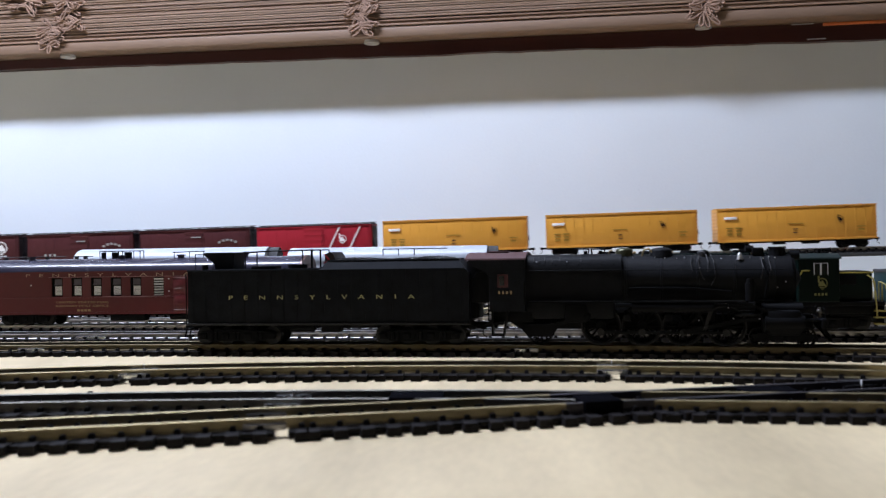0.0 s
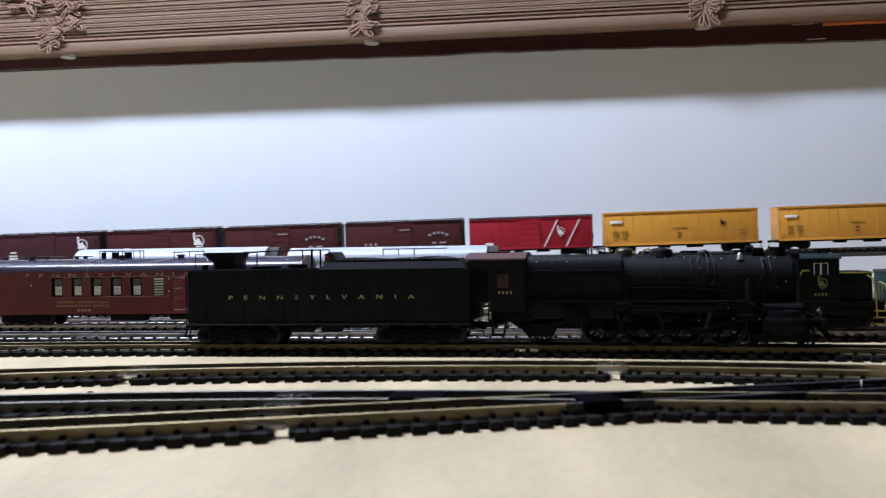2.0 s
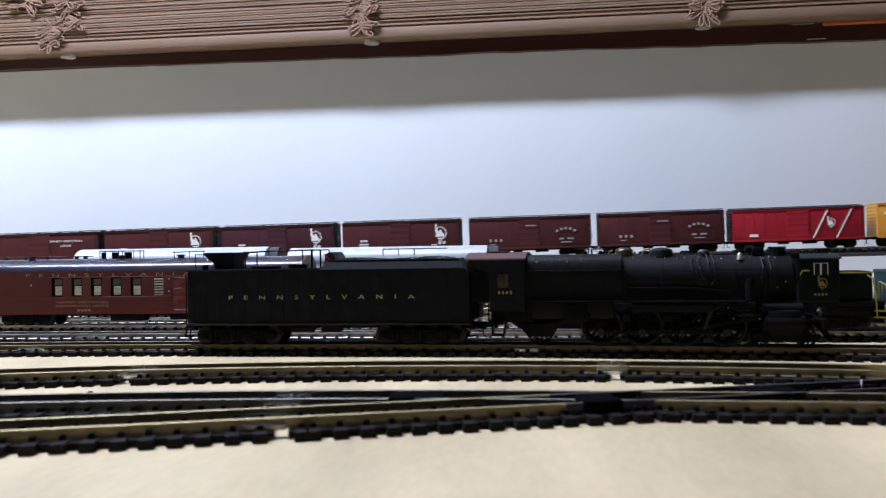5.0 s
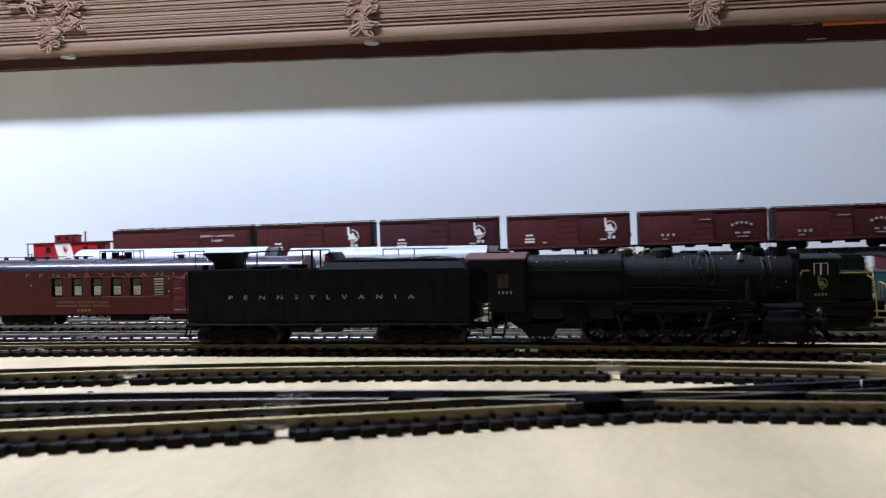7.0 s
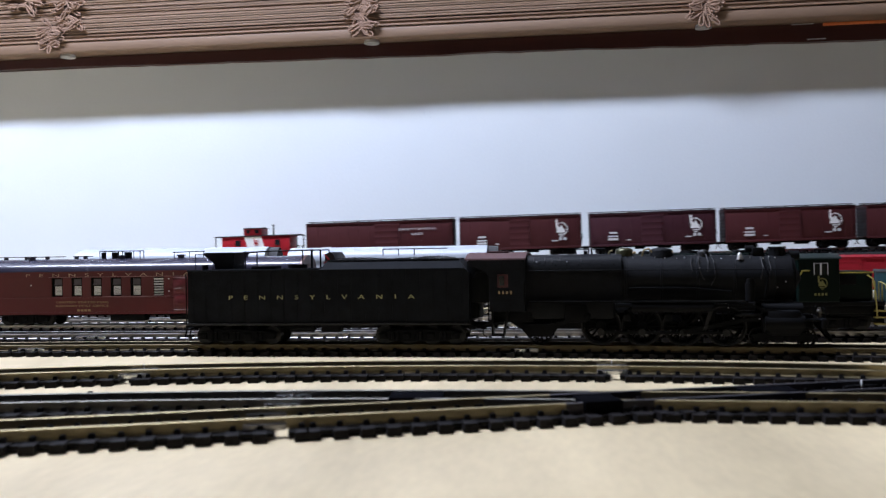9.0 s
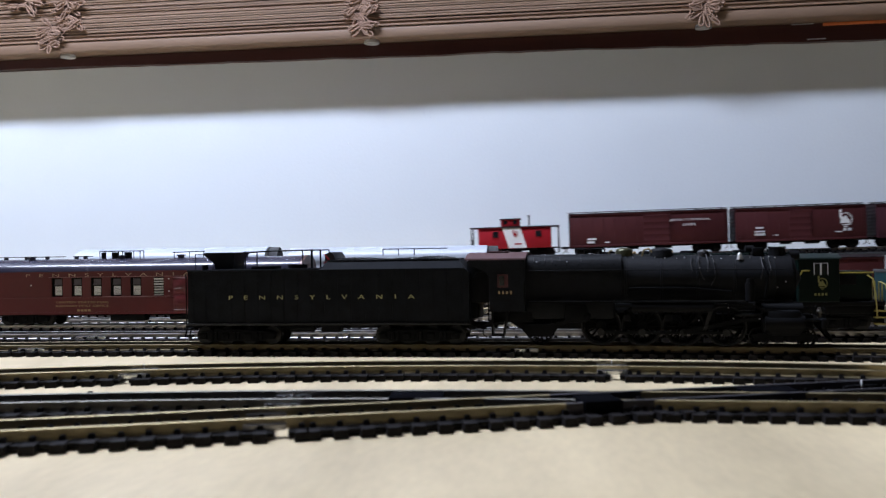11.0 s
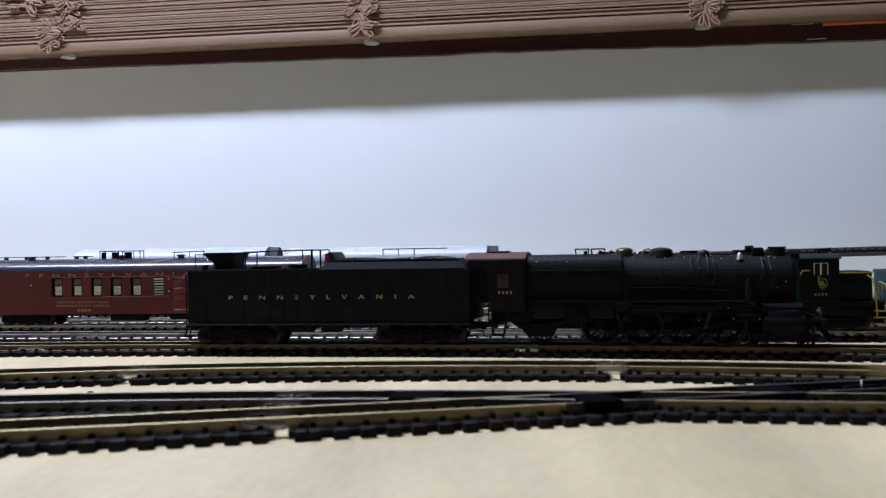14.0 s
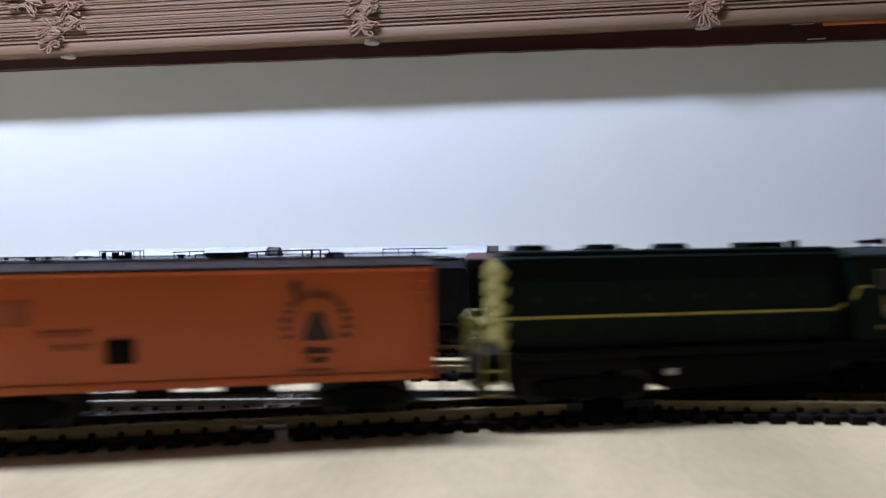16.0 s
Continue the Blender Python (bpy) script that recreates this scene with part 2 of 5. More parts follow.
def emblem(parent, x, z, r, y, material, ringed=False):
    """A round herald as plain shapes: an arc of short strokes, a robed figure, a raised arm and two bars."""
    bm = B()
    first, span, n = (-22, 224, 15) if ringed else (-52, 172, 13)
    for k in range(n):
        a = radians(first + k * span / (n - 1))
        ca, sa = math.cos(a), math.sin(a)
        w = r * (0.055 if k % 3 else 0.085)
        pts = [(u * r * ca - v * sa, u * r * sa + v * ca) for u, v in ((0.84, -w), (1.08, -w), (1.08, w), (0.84, w))]
        plate(bm, [(x + p, z + q) for p, q in pts], y - 0.25, y + 0.1)
    if ringed:
        figure = ((-0.44, -0.50), (0.48, -0.50), (0.42, -0.26), (0.30, 0.0), (0.26, 0.26), (0.08, 0.42), (-0.12, 0.40), (-0.24, 0.22), (-0.28, -0.04), (-0.40, -0.26))
        arm = ((-0.62, 0.84), (-0.50, 0.92), (-0.52, 1.36), (-0.70, 1.46), (-0.80, 1.20))
    else:
        figure = ((-0.78, -0.58), (0.66, -0.58), (0.62, -0.28), (0.52, -0.05), (0.30, 0.12), (0.22, 0.42), (0.04, 0.60), (-0.10, 0.46), (-0.16, 0.24), (-0.50, 0.52), (-0.56, 1.0), (-0.80, 1.0), (-0.84, 0.36), (-0.64, -0.06))
        arm = ((-0.52, 1.06), (-0.50, 1.42), (-0.68, 1.58), (-0.86, 1.34), (-0.86, 1.06))
    for outline in (figure, arm):
        plate(bm, [(x + r * u, z + r * v) for u, v in outline], y - 0.25, y + 0.1)
    box(bm, x - r * 0.42, x + r * 0.46, y - 0.25, y + 0.1, z - r * 0.92, z - r * 0.76)
    box(bm, x - r * 0.26, x + r * 0.30, y - 0.25, y + 0.1, z - r * 1.20, z - r * 1.06)
    return part("herald", bm, material, parent, smooth=False)


SHARED = {}


def shared(key, make, material, smooth=True):
    if key not in SHARED:
        SHARED[key] = mesh_of(key, make(), material, smooth)
    return SHARED[key]


def wheelset_bm(r):
    bm = B()
    for s in (-1, 1):
        cyl(bm, (0, s * 8.2, 0), "y", r, 2.2, 20)
        cyl(bm, (0, s * 7.0, 0), "y", r + 0.5, 0.6, 20)
        cyl(bm, (0, s * 9.5, 0), "y", r * 0.35, 0.8, 10)
    cyl(bm, (0, 0, 0), "y", 1.1, 22, 8)
    return bm


def truck_frame_bm(wb, n):
    bm = B()
    h = wb * (n - 1) / 2
    for s in (-1, 1):
        y = s * 11.5
        plate(bm, [(-h - 3, 6.5), (-h - 2, 3.4), (-h + 2, 3.4), (-h + 4, 2.0), (h - 4, 2.0), (h - 2, 3.4), (h + 2, 3.4), (h + 3, 6.5), (h, 7.4), (3, 8.2), (-3, 8.2), (-h, 7.4)], y - 0.9, y + 0.9)
        for k in range(n):
            x = -h + k * wb
            box(bm, x - 2.1, x + 2.1, y - 1.7, y + 1.7, 3.2, 6.6, 0.4)
            cyl(bm, (x, y + s * 1.8, 5), "y", 1.2, 0.8, 8)
        for k in range(n - 1):
            x = -h + (k + 0.5) * wb
            for dx in (-1.2, 1.2):
                cyl(bm, (x + dx, y + s * 1.2, 4.8), "z", 0.9, 4.2, 8)
    box(bm, -3, 3, -11, 11, 5.5, 9.0, 0.4)
    return bm


def truck(parent, x, wb=19.0, n=2, r=5.2):
    key = f"truck_frame {wb} {n}"
    tr = part("truck", shared(key, lambda: truck_frame_bm(wb, n), M["soot"]), None, parent, at=(x, 0, 0))
    for k in range(n):
        part("wheelset", shared(f"wheelset {r}", lambda: wheelset_bm(r), M["wheel"]), None, tr, at=((k - (n - 1) / 2) * wb, 0, r))
    return tr


def coupler_bm():
    bm = B()
    box(bm, 0, 6, -1.1, 1.1, 8.0, 10.2, 0.3)
    box(bm, 5, 8.2, -2.2, 1.2, 7.6, 10.6, 0.5)
    tube(bm, [(6.2, -0.8, 8), (6.4, -1.2, 4.5), (8.5, -1.6, 3.2)], 0.35)
    return bm


def couplers(parent, half):
    me = shared("coupler", coupler_bm, M["soot"])
    for s in (0, 180):
        ob = part("coupler", me, None, parent, at=((half - 0.5) * (1 if s == 0 else -1), 0, 0))
        ob.rotation_euler = (0, 0, radians(s))


def ladder(parent, x, z0, z1, y, w=4.0, step=3.6, material=None):
    bm = B()
    for s in (-1, 1):
        tube(bm, [(x + s * w / 2, y, z0), (x + s * w / 2, y, z1)], 0.25, 5)
    z = z0 + 1.2
    while z < z1:
        tube(bm, [(x - w / 2, y, z), (x + w / 2, y, z)], 0.22, 5)
        z += step
    return part("ladder", bm, material or M["soot"], parent)


def freight_car(name, m, label, L, body, roof, top=43.0, ribs=10, door=True, ends=None, group="", board=None, peak=2.6, walk_board=True, door_at=0.0, proud=0.45, raised=0.0):
    """A house car on two trucks. top: height of the eaves over the rail."""
    car = thing(name, m, label, "freight car", group)
    h = L / 2
    base = 10.5
    shell = part("body", box(B(), -h, h, -16.3, 16.3, base, top, 0.35), body, car)
    rib = box(B(), -0.4, 0.4, -proud, proud, base + 0.6, top - 0.8, proud * 0.3)
    rib = mesh_of("rib", rib, body)
    for k in range(ribs + 1 if ribs else 0):
        for s in (-1, 1):
            part("rib", rib, None, shell, at=(-h + 0.8 + k * (L - 1.6) / ribs, s * 16.35, 0))
    for s in (-1, 1):
        part("side_sill", box(B(), -h - 0.05, h + 0.05, s * 16.6 - 0.45, s * 16.6 + 0.45, base - 1.4, base + 1.0, 0.2), body, shell)
        part("eave_strip", box(B(), -h - 0.05, h + 0.05, s * 16.6 - 0.5, s * 16.6 + 0.5, top - 1.2, top, 0.2), body, shell)
    for s in (-1, 1):
        outline = [(s * (h - 0.4), base)]
        for k in range(9):
            z = base + 2.5 + k * (top - base - 5) / 8
            outline += [(s * (h + 0.1), z - 1.2), (s * (h + 0.45), z - 0.4), (s * (h + 0.45), z + 0.4), (s * (h + 0.1), z + 1.2)]
        outline.append((s * (h - 0.4), top - 0.4))
        part("end", plate(B(), outline, -15.6, 15.6), ends or body, car)
    bm = B()
    prism(bm, [(-17.2, top), (-17.2, top + 0.7), (0, top + peak), (17.2, top + 0.7), (17.2, top)], -h - 0.5, h + 0.5)
    for k in range(1, 12):
        x = -h + k * L / 12
        prism(bm, [(-17.1, top + 0.9), (0, top + peak + 0.35), (17.1, top + 0.9), (17.1, top + 0.4), (0, top + peak - 0.3), (-17.1, top + 0.4)], x - 0.35, x + 0.35)
    rf = part("roof", bm, roof, car)
    if walk_board:
        bm = B()
        for y in (-2.2, 0, 2.2):
            box(bm, -h - 2, h + 2, y - 0.9, y + 0.9, top + peak + 0.7 + raised, top + peak + 1.3 + raised)
        for k in range(7):
            x = -h + 3 + k * (L - 6) / 6
            box(bm, x - 0.5, x + 0.5, -3, 3, top + peak - 0.6, top + peak + 0.8 + raised)
        part("running_board", bm, board or roof, car)
    if door:
        for s in (-1, 1):
            bm = B()
            w = L * 0.085
            outline = [(s * 16.3, base + 0.8), (s * 16.85, base + 0.8)]
            for k in range(5):
                z = base + 4 + k * (top - base - 8) / 4
                outline += [(s * 16.85, z - 0.8), (s * 16.95, z - 0.4), (s * 16.95, z + 0.4), (s * 16.85, z + 0.8)]
            outline += [(s * 16.85, top - 1.6), (s * 16.3, top - 1.6)]
            prism(bm, outline, door_at - w, door_at + w)
            d = part("door", bm, body, car)
            bm = B()
            tube(bm, [(door_at + w - 1.2, s * 18.1, base + 4), (door_at + w - 1.2, s * 18.1, top - 6)], 0.25, 5)
            part("door_rod", bm, M["soot"], d)
            for z0, z1 in ((base - 0.4, base + 0.4), (top - 1.6, top - 1.0)):
                part("door_track", box(B(), door_at - w * 3, door_at + w + 1, s * 16.75 - 0.3, s * 16.75 + 0.3, z0, z1), body, car)
    ladder(car, h - 3.2, base - 1, top - 1, -17.6, material=body)
    ladder(car, -h + 3.2, base - 1, base + 10, -17.6, material=body)
    bm = B()
    box(bm, -h + 1, h - 1, -3.2, 3.2, 7.5, base + 0.4, 0.3)
    for x in (-h * 0.35, 0, h * 0.35):
        box(bm, x - 1, x + 1, -15.5, 15.5, 8.5, base + 0.3, 0.2)
    box(bm, -h * 0.28, -h * 0.12, -11, -5, 5.5, base, 0.6)
    cyl(bm, (h * 0.2, -8, 7.6), "x", 2.2, h * 0.22, 12)
    part("underframe", bm, M["soot"], car)
    bm = B()
    tube(bm, [(h + 1, -8, top + 1), (h + 1, -8, 14)], 0.3, 5)
    cyl(bm, (h + 1.4, -8, 22), "x", 3.0, 0.7, 14)
    part("brake_wheel", bm, M["soot"], car)
    truck(car, -h + 21)
    truck(car, h - 21)
    couplers(car, h)
    return car


# ---- the room ----
WALL_Y = 1.10
ROOM = (-2.3, 2.9, -2.4)
WIN = (-1.15, 1.05, 0.3155, 1.35)


def room():
    x0, x1, y0 = [1000 * a for a in ROOM]
    wy, top = 1000 * WALL_Y, 1000 * CEIL
    a, b, c, d = [1000 * w for w in WIN]
    bm = B()
    box(bm, x0, a, wy, wy + 120, -900, top)
    box(bm, b, x1, wy, wy + 120, -900, top)
    box(bm, a, b, wy, wy + 120, -900, c)
    box(bm, a, b, wy, wy + 120, d, top)
    for cx, cz, w, h in ((-106, 227, 9, 0.9), (-86, 229, 7, 0.8), (-158, 239, 5, 9), (-150, 233, 4, 5), (-262, 200, 2.5, 2.5), (-12, 166, 7, 1.2), (116, 131, 4, 4.5), (-33, 196, 2, 1.4)):
        ball(bm, (cx, wy, cz), 1.0, 1.0, 8)
        for v in bm.verts[-58:]:
            v.co = (cx + (v.co.x - cx) * w / 2, wy + (v.co.y - wy) * 0.3, cz + (v.co.z - cz) * h / 2 + (v.co.x - cx) * 0.12)
    solid("wall_north", bm, M["wall"], "white painted wall with chips and small blemishes", "wall")
    solid("wall_south", box(B(), x0, x1, 1000 * y0 - 100, 1000 * y0, -900, top), M["room"], "plain painted room wall", "wall")
    solid("wall_west", box(B(), x0 - 100, x0, 1000 * y0, wy, -900, top), M["room"], "plain painted room wall", "wall")
    solid("wall_east", box(B(), x1, x1 + 100, 1000 * y0, wy, -900, top), M["room"], "plain painted room wall", "wall")
    solid("floor", box(B(), x0, x1, 1000 * y0, wy, -950, -900), M["carpet"], "dark carpeted room floor", "floor")
    solid("ceiling", box(B(), x0, x1, 1000 * y0, wy, top, top + 60), M["ceiling"], "plain white ceiling", "ceiling")
    # ceiling lamp
    lampbox = thing("ceiling_lamp", Matrix.Translation((LAMP_X, LAMP_Y, LAMP_Z)), "long white fluorescent lamp hung over the table", "lamp")
    part("housing", box(B(), -620, 620, -90, 90, -40, 0, 6), M["white"], lampbox)
    for x in (-450, 450):
        part("hanger", tube(B(), [(x, 0, 0), (x, 0, 1000 * (CEIL - LAMP_Z))], 2.0), M["bright"], lampbox)
    part("diffuser", box(B(), -600, 600, -80, 80, -62, -42, 8), lampglow, lampbox, "glowing lamp diffuser")
    # window with its frame
    win = thing("window_1", Matrix.Translation((0, WALL_Y, 0)), "wide window with dark stained wooden frame", "window", kind="structure")
    bm = B()
    for p in ((a, a + 60, c, d), (b - 60, b, c, d), (a + 60, b - 60, d - 60, d), (a + 60, b - 60, c + 12, c + 60)):
        box(bm, p[0], p[1], 70, 110, p[2], p[3], 3)
    part("window_frame", bm, M["sill"], win)
    pn = part("pane", box(B(), a + 58, b - 58, 88, 92, c + 58, d - 58), pane, win)
    pn.visible_shadow = False
    # sill with an uneven brush line along its lower edge
    bm = B()
    n = 160
    prev = None
    rnd = random.Random(4)
    drip = 0.0
    for k in range(n + 1):
        x = a - 40 + k * (b - a + 80) / n
        drip = 0.75 * drip + rnd.uniform(-0.6, 0.6)
        z0 = c - 5.0 + drip - 0.0085 * (x + 137)
        row = [bm.verts.new(p) for p in ((x, -14, z0), (x, -15, c + 12), (x, 69, c + 12), (x, 69, c + 1), (x, -1, z0 + 1))]
        if prev:
            for i in range(5):
                bm.faces.new((prev[i], row[i], row[(i + 1) % 5], prev[(i + 1) % 5]))
        prev = row
    part("window_sill", bm, M["sill"], win, "dark stained sill with sloppy paint edge", smooth=False)
    bm = B()
    for x0_, x1_, z in ((300, 326, c + 11.7), (318, 340, c - 7.2)):
        box(bm, x0_, x1_, -16.2, -14.5, z - 0.4, z + 0.4, 0.2)
    part("paint_chip", bm, M["white"], win)
    part("paint_patch", box(B(), 337, 430, -16.0, -14.6, c + 8.5, c + 12.2, 0.4), M["orange"], win, "orange paint patch")


def blind():
    """A slatted blind, drawn up into a stack that rests just over the sill."""
    bl = thing("window_blind", Matrix.Translation((0, 1.06, 0.3285)), "tan slatted window blind drawn up in a stack", "blind")
    a, b = -1080.0, 980.0
    part("bottom_rail", box(B(), a, b, 0, 50, 0, 14.5, 2.2), M["slat"], bl, "tan wooden bottom rail")
    bm = B()
    prism(bm, [(0.4, 0.1), (0, 0.5), (0, 2.1), (0.4, 2.5), (25, 2.8), (49.6, 2.5), (50, 2.1), (50, 0.5), (49.6, 0.1), (25, 0.4)], a, b)
    me = mesh_of("slat", bm, M["slat"])
    rnd = random.Random(7)
    z = 14.9
    for k in range(38):
        ob = part("slat", me, None, bl, at=(rnd.uniform(-3, 3), rnd.uniform(-1.6, 1.6), z))
        ob.rotation_euler = (radians(rnd.uniform(-0.5, 0.5)), radians(rnd.uniform(-0.04, 0.04)), radians(rnd.uniform(-0.08, 0.08)))
        z += rnd.choice((2.75, 2.8, 2.9, 3.0, 3.2, 3.9))
    part("headrail", box(B(), a, b, -4, 54, z + 700, z + 745, 2), M["slat"], bl, "tan headrail at the top")
    # gathered ladder cords with loops
    heaps = (
        (-640.0, ((-656, 22, 15, 13), (-629, 50, 20, 21), (-690, 70, 24, 8), (-632, 92, 20, 14))),
        (-222.0, ((-231, 22, 19, 9), (-232, 44, 20, 13), (-230, 70, 20, 13), (-232, 96, 20, 13))),
        (193.0, ((191, 17, 19, 9), (195, 36, 20, 11), (192, 60, 20, 13), (194, 86, 20, 13))),
    )
    for j, (bx, lobes) in enumerate(heaps):
        bm = B()
        rr = random.Random(20 + j)
        end = (bx, 2, -1)
        for cx, cz, w, hh in lobes:
            count = 24 if hh > 8 else 9
            for k in range(count):
                z0 = cz - hh + 2 * hh * k / (count - 1) + rr.uniform(-1.5, 1.5)
                x0 = cx + rr.uniform(-3.5, 3.5)
                turn = radians(rr.gauss(-14, 32))
                if k % 2:
                    turn = math.pi - turn
                reach, wide, out = w * rr.uniform(0.75, 1.25), rr.uniform(5.5, 8.0), rr.uniform(0.3, 4.0)
                ring = [end]
                for i in range(13):
                    t = math.tau * i / 12
                    u, v = reach * (1 - math.cos(t)) / 2, wide / 2 * math.sin(t) * (0.25 + 0.75 * (1 - math.cos(t)) / 2)
                    ring.append((x0 + u * math.cos(turn) - v * math.sin(turn), -1.5 - out * math.sin(t / 2), z0 + u * math.sin(turn) + v * math.cos(turn)))
                tube(bm, ring, 1.0, 6)
                end = ring[-1]
        tube(bm, [end, (bx - 6, 1, 118), (bx - 6, 1, 135)], 0.95, 6)
        cord = part("ladder_cord", bm, M["cord"], bl, "gathered tan ladder cord with loose loops")
        part("cord_button", cyl(B(), (bx, 13, -1.9), "z", 10.0, 3.6, 24, 9.4), M["button"], cord, "pale plastic cord button")


TABLE = -1.4


def table():
    bm = B()
    box(bm, -1800, 2720, -380, 1094, -20, TABLE, 1.0)
    solid("table_top", bm, M["ply"], "pale bare plywood layout table top", "table")
    bm = B()
    for x in (-1400, 600, 2500):
        for y in (-300, 1000):
            box(bm, x - 40, x + 40, y - 40, y + 40, -900, -20.5, 3)
    solid("table_trestle", bm, M["ply"], "plain wooden table legs", "table")


# ---- tracks ----


def tie_bm(web):
    """A tie with spike heads and its share of the webs. web: the (y0, y1) strips that join it to the next tie."""
    bm = B()
    box(bm, -2.3, 2.3, -17.2, 17.2, TABLE, 1.2, 0.0, 0.25)
    for y0, y1 in web:
        box(bm, -4.1, 4.1, y0, y1, TABLE + 0.6, 0.7)
    for s in (-1, 1):
        for d in (-1, 1):
            box(bm, -1.05, 1.05, s * 8.75 + d * 1.6 - 0.85, s * 8.75 + d * 1.6 + 0.85, 1.2, 2.7, 0.0, 0.3)
    return bm


# full web between the rails, added unseen to darken the far rail's reflection
TIE = mesh_of("tie", tie_bm(((-12.8, 12.8),)), M["tie"])
TIE_OPEN = mesh_of("tie_open", tie_bm(((-12.8, -6.4), (6.4, 12.8))), M["tie"])
RAIL = [(-1.15, -0.8), (1.15, -0.8), (1.1, -0.45), (0.66, -0.1), (0.62, 1.6), (0.75, 1.85), (0.75, 2.45), (0.55, 2.6), (-0.55, 2.6), (-0.75, 2.45), (-0.75, 1.85), (-0.62, 1.6), (-0.66, -0.1), (-1.1, -0.45)]


def along(f, x0, x1, step):
    """Points at even steps on the line y = f(x): place and heading."""
    out, x = [], x0
    while x <= x1:
        g = (f(x + 1e-4) - f(x - 1e-4)) / 2e-4
        out.append((x, f(x), math.atan(g)))
        x += step / math.hypot(1, g)
    return out


def rail_run(tr, run, s, surface):
    bm = B()
    prev = None
    for x, y, a in run:
        row = []
        for u, w in RAIL:
            o = s * 8.75 + u
            row.append(bm.verts.new((1000 * x - math.sin(a) * o, 1000 * y + math.cos(a) * o, 2.0 + w)))
        if prev:
            for i in range(len(RAIL)):
                bm.faces.new((prev[i], row[i], row[(i + 1) % len(RAIL)], prev[(i + 1) % len(RAIL)]))
        prev = row
    part("rail", bm, surface, tr)


def track(f, x0, x1, label, rail=None, split=None, z=0.0, ties=(None, None), pitch=0.0081, group="tracks on the table", gaps=()):
    tr = thing("railway_track", Matrix.Translation((0, 0, z)), label, "railway track", group)
    pts = along(f, x0, x1, 0.012)
    for s in (-1, 1):
        runs = [(pts, rail or M["brass"])]
        if split:
            at, right = split
            runs = [([p for p in pts if p[0] <= at], rail or M["brass"]), ([p for p in pts if p[0] > at - 0.013], right)]
        for run, surface in runs:
            rail_run(tr, run, s, surface)
    rnd = random.Random(int(1000 * abs(f(0))))
    lay = along(f, x0 if ties[0] is None else ties[0], x1 if ties[1] is None else ties[1], pitch)
    snap = [min((p[0] for p in lay), key=lambda v: abs(v - q)) for q in gaps]
    far = [p for p in lay if p[0] < -0.85 or p[0] > 0.75]
    if far:
        far_ties(tr, far)
    for x, y, a in lay:
        if x < -0.85 or x > 0.75:
            continue
        near = [x - q for q in snap if abs(x - q) < 0.0125]
        if near:
            if abs(near[0]) < 0.001:
                x += 0.0042
                y = f(x)
        ob = part("tie", TIE if y < 0.5 else TIE_OPEN, None, tr, at=(1000 * x, 1000 * y, 0))
        ob.rotation_euler = (0, 0, a + rnd.uniform(-0.02, 0.02))
    return tr


def far_ties(tr, places, z=0.0):
    """The ties past the stretch that is looked at, in one mesh."""
    bm = B()
    for x, y, a in places:
        m = pose(1000 * x, 1000 * y, z, 0, 0, math.degrees(a))
        box(bm, -2.5, 2.5, -16.6, 16.6, TABLE, 1.2)
        for v in bm.verts[-8:]:
            v.co = m @ v.co
    tagged(part("tie_row", bm, M["tie"], tr, smooth=False), kind="stuff")


def joiner(tr, f, x, s, pin=False, L=13.0, surface=None):
    g = (f(x + 1e-4) - f(x - 1e-4)) / 2e-4
    a = math.atan(g)
    bm = B()
    for o in (-1.25, 1.25):
        box(bm, -L / 2, L / 2, o - 0.35, o + 0.35, 1.2, 3.0, 0.15)
    box(bm, -L / 2, L / 2, -1.6, 1.6, 0.9, 1.3, 0.1)
    ob = part("rail_joiner", bm, surface or M["bright"], tr, "bright tin rail joiner", at=(1000 * x - math.sin(a) * s * 8.75, 1000 * f(x) + math.cos(a) * s * 8.75, 0))
    ob.rotation_euler = (0, 0, a)
    if pin:
        part("joint_pin", box(B(), -0.26, 0.26, -1.9, -0.9, 1.0, 5.0, 0.06), M["button"], ob, "small white insulating joint")


T1 = (Vector((-0.165, 0.237, 0)), Vector((0.9555, 0.2949, 0)))
f_front = lambda x: 0.237 + (x + 0.165) * 0.2949 / 0.9555
f_cross = lambda x: 0.2988 - 0.486 * max(0.0, -x - 0.02) ** 2 - 0.022 * max(0.0, x)
f_mid = lambda x: 0.3830 - 0.60 * (x + 0.02) ** 2
f_loco = lambda x: LOCO_C[0] * x * x + LOCO_C[1] * x + LOCO_C[2]
LOCO_C = (-0.2119, -0.0747, 0.4632)


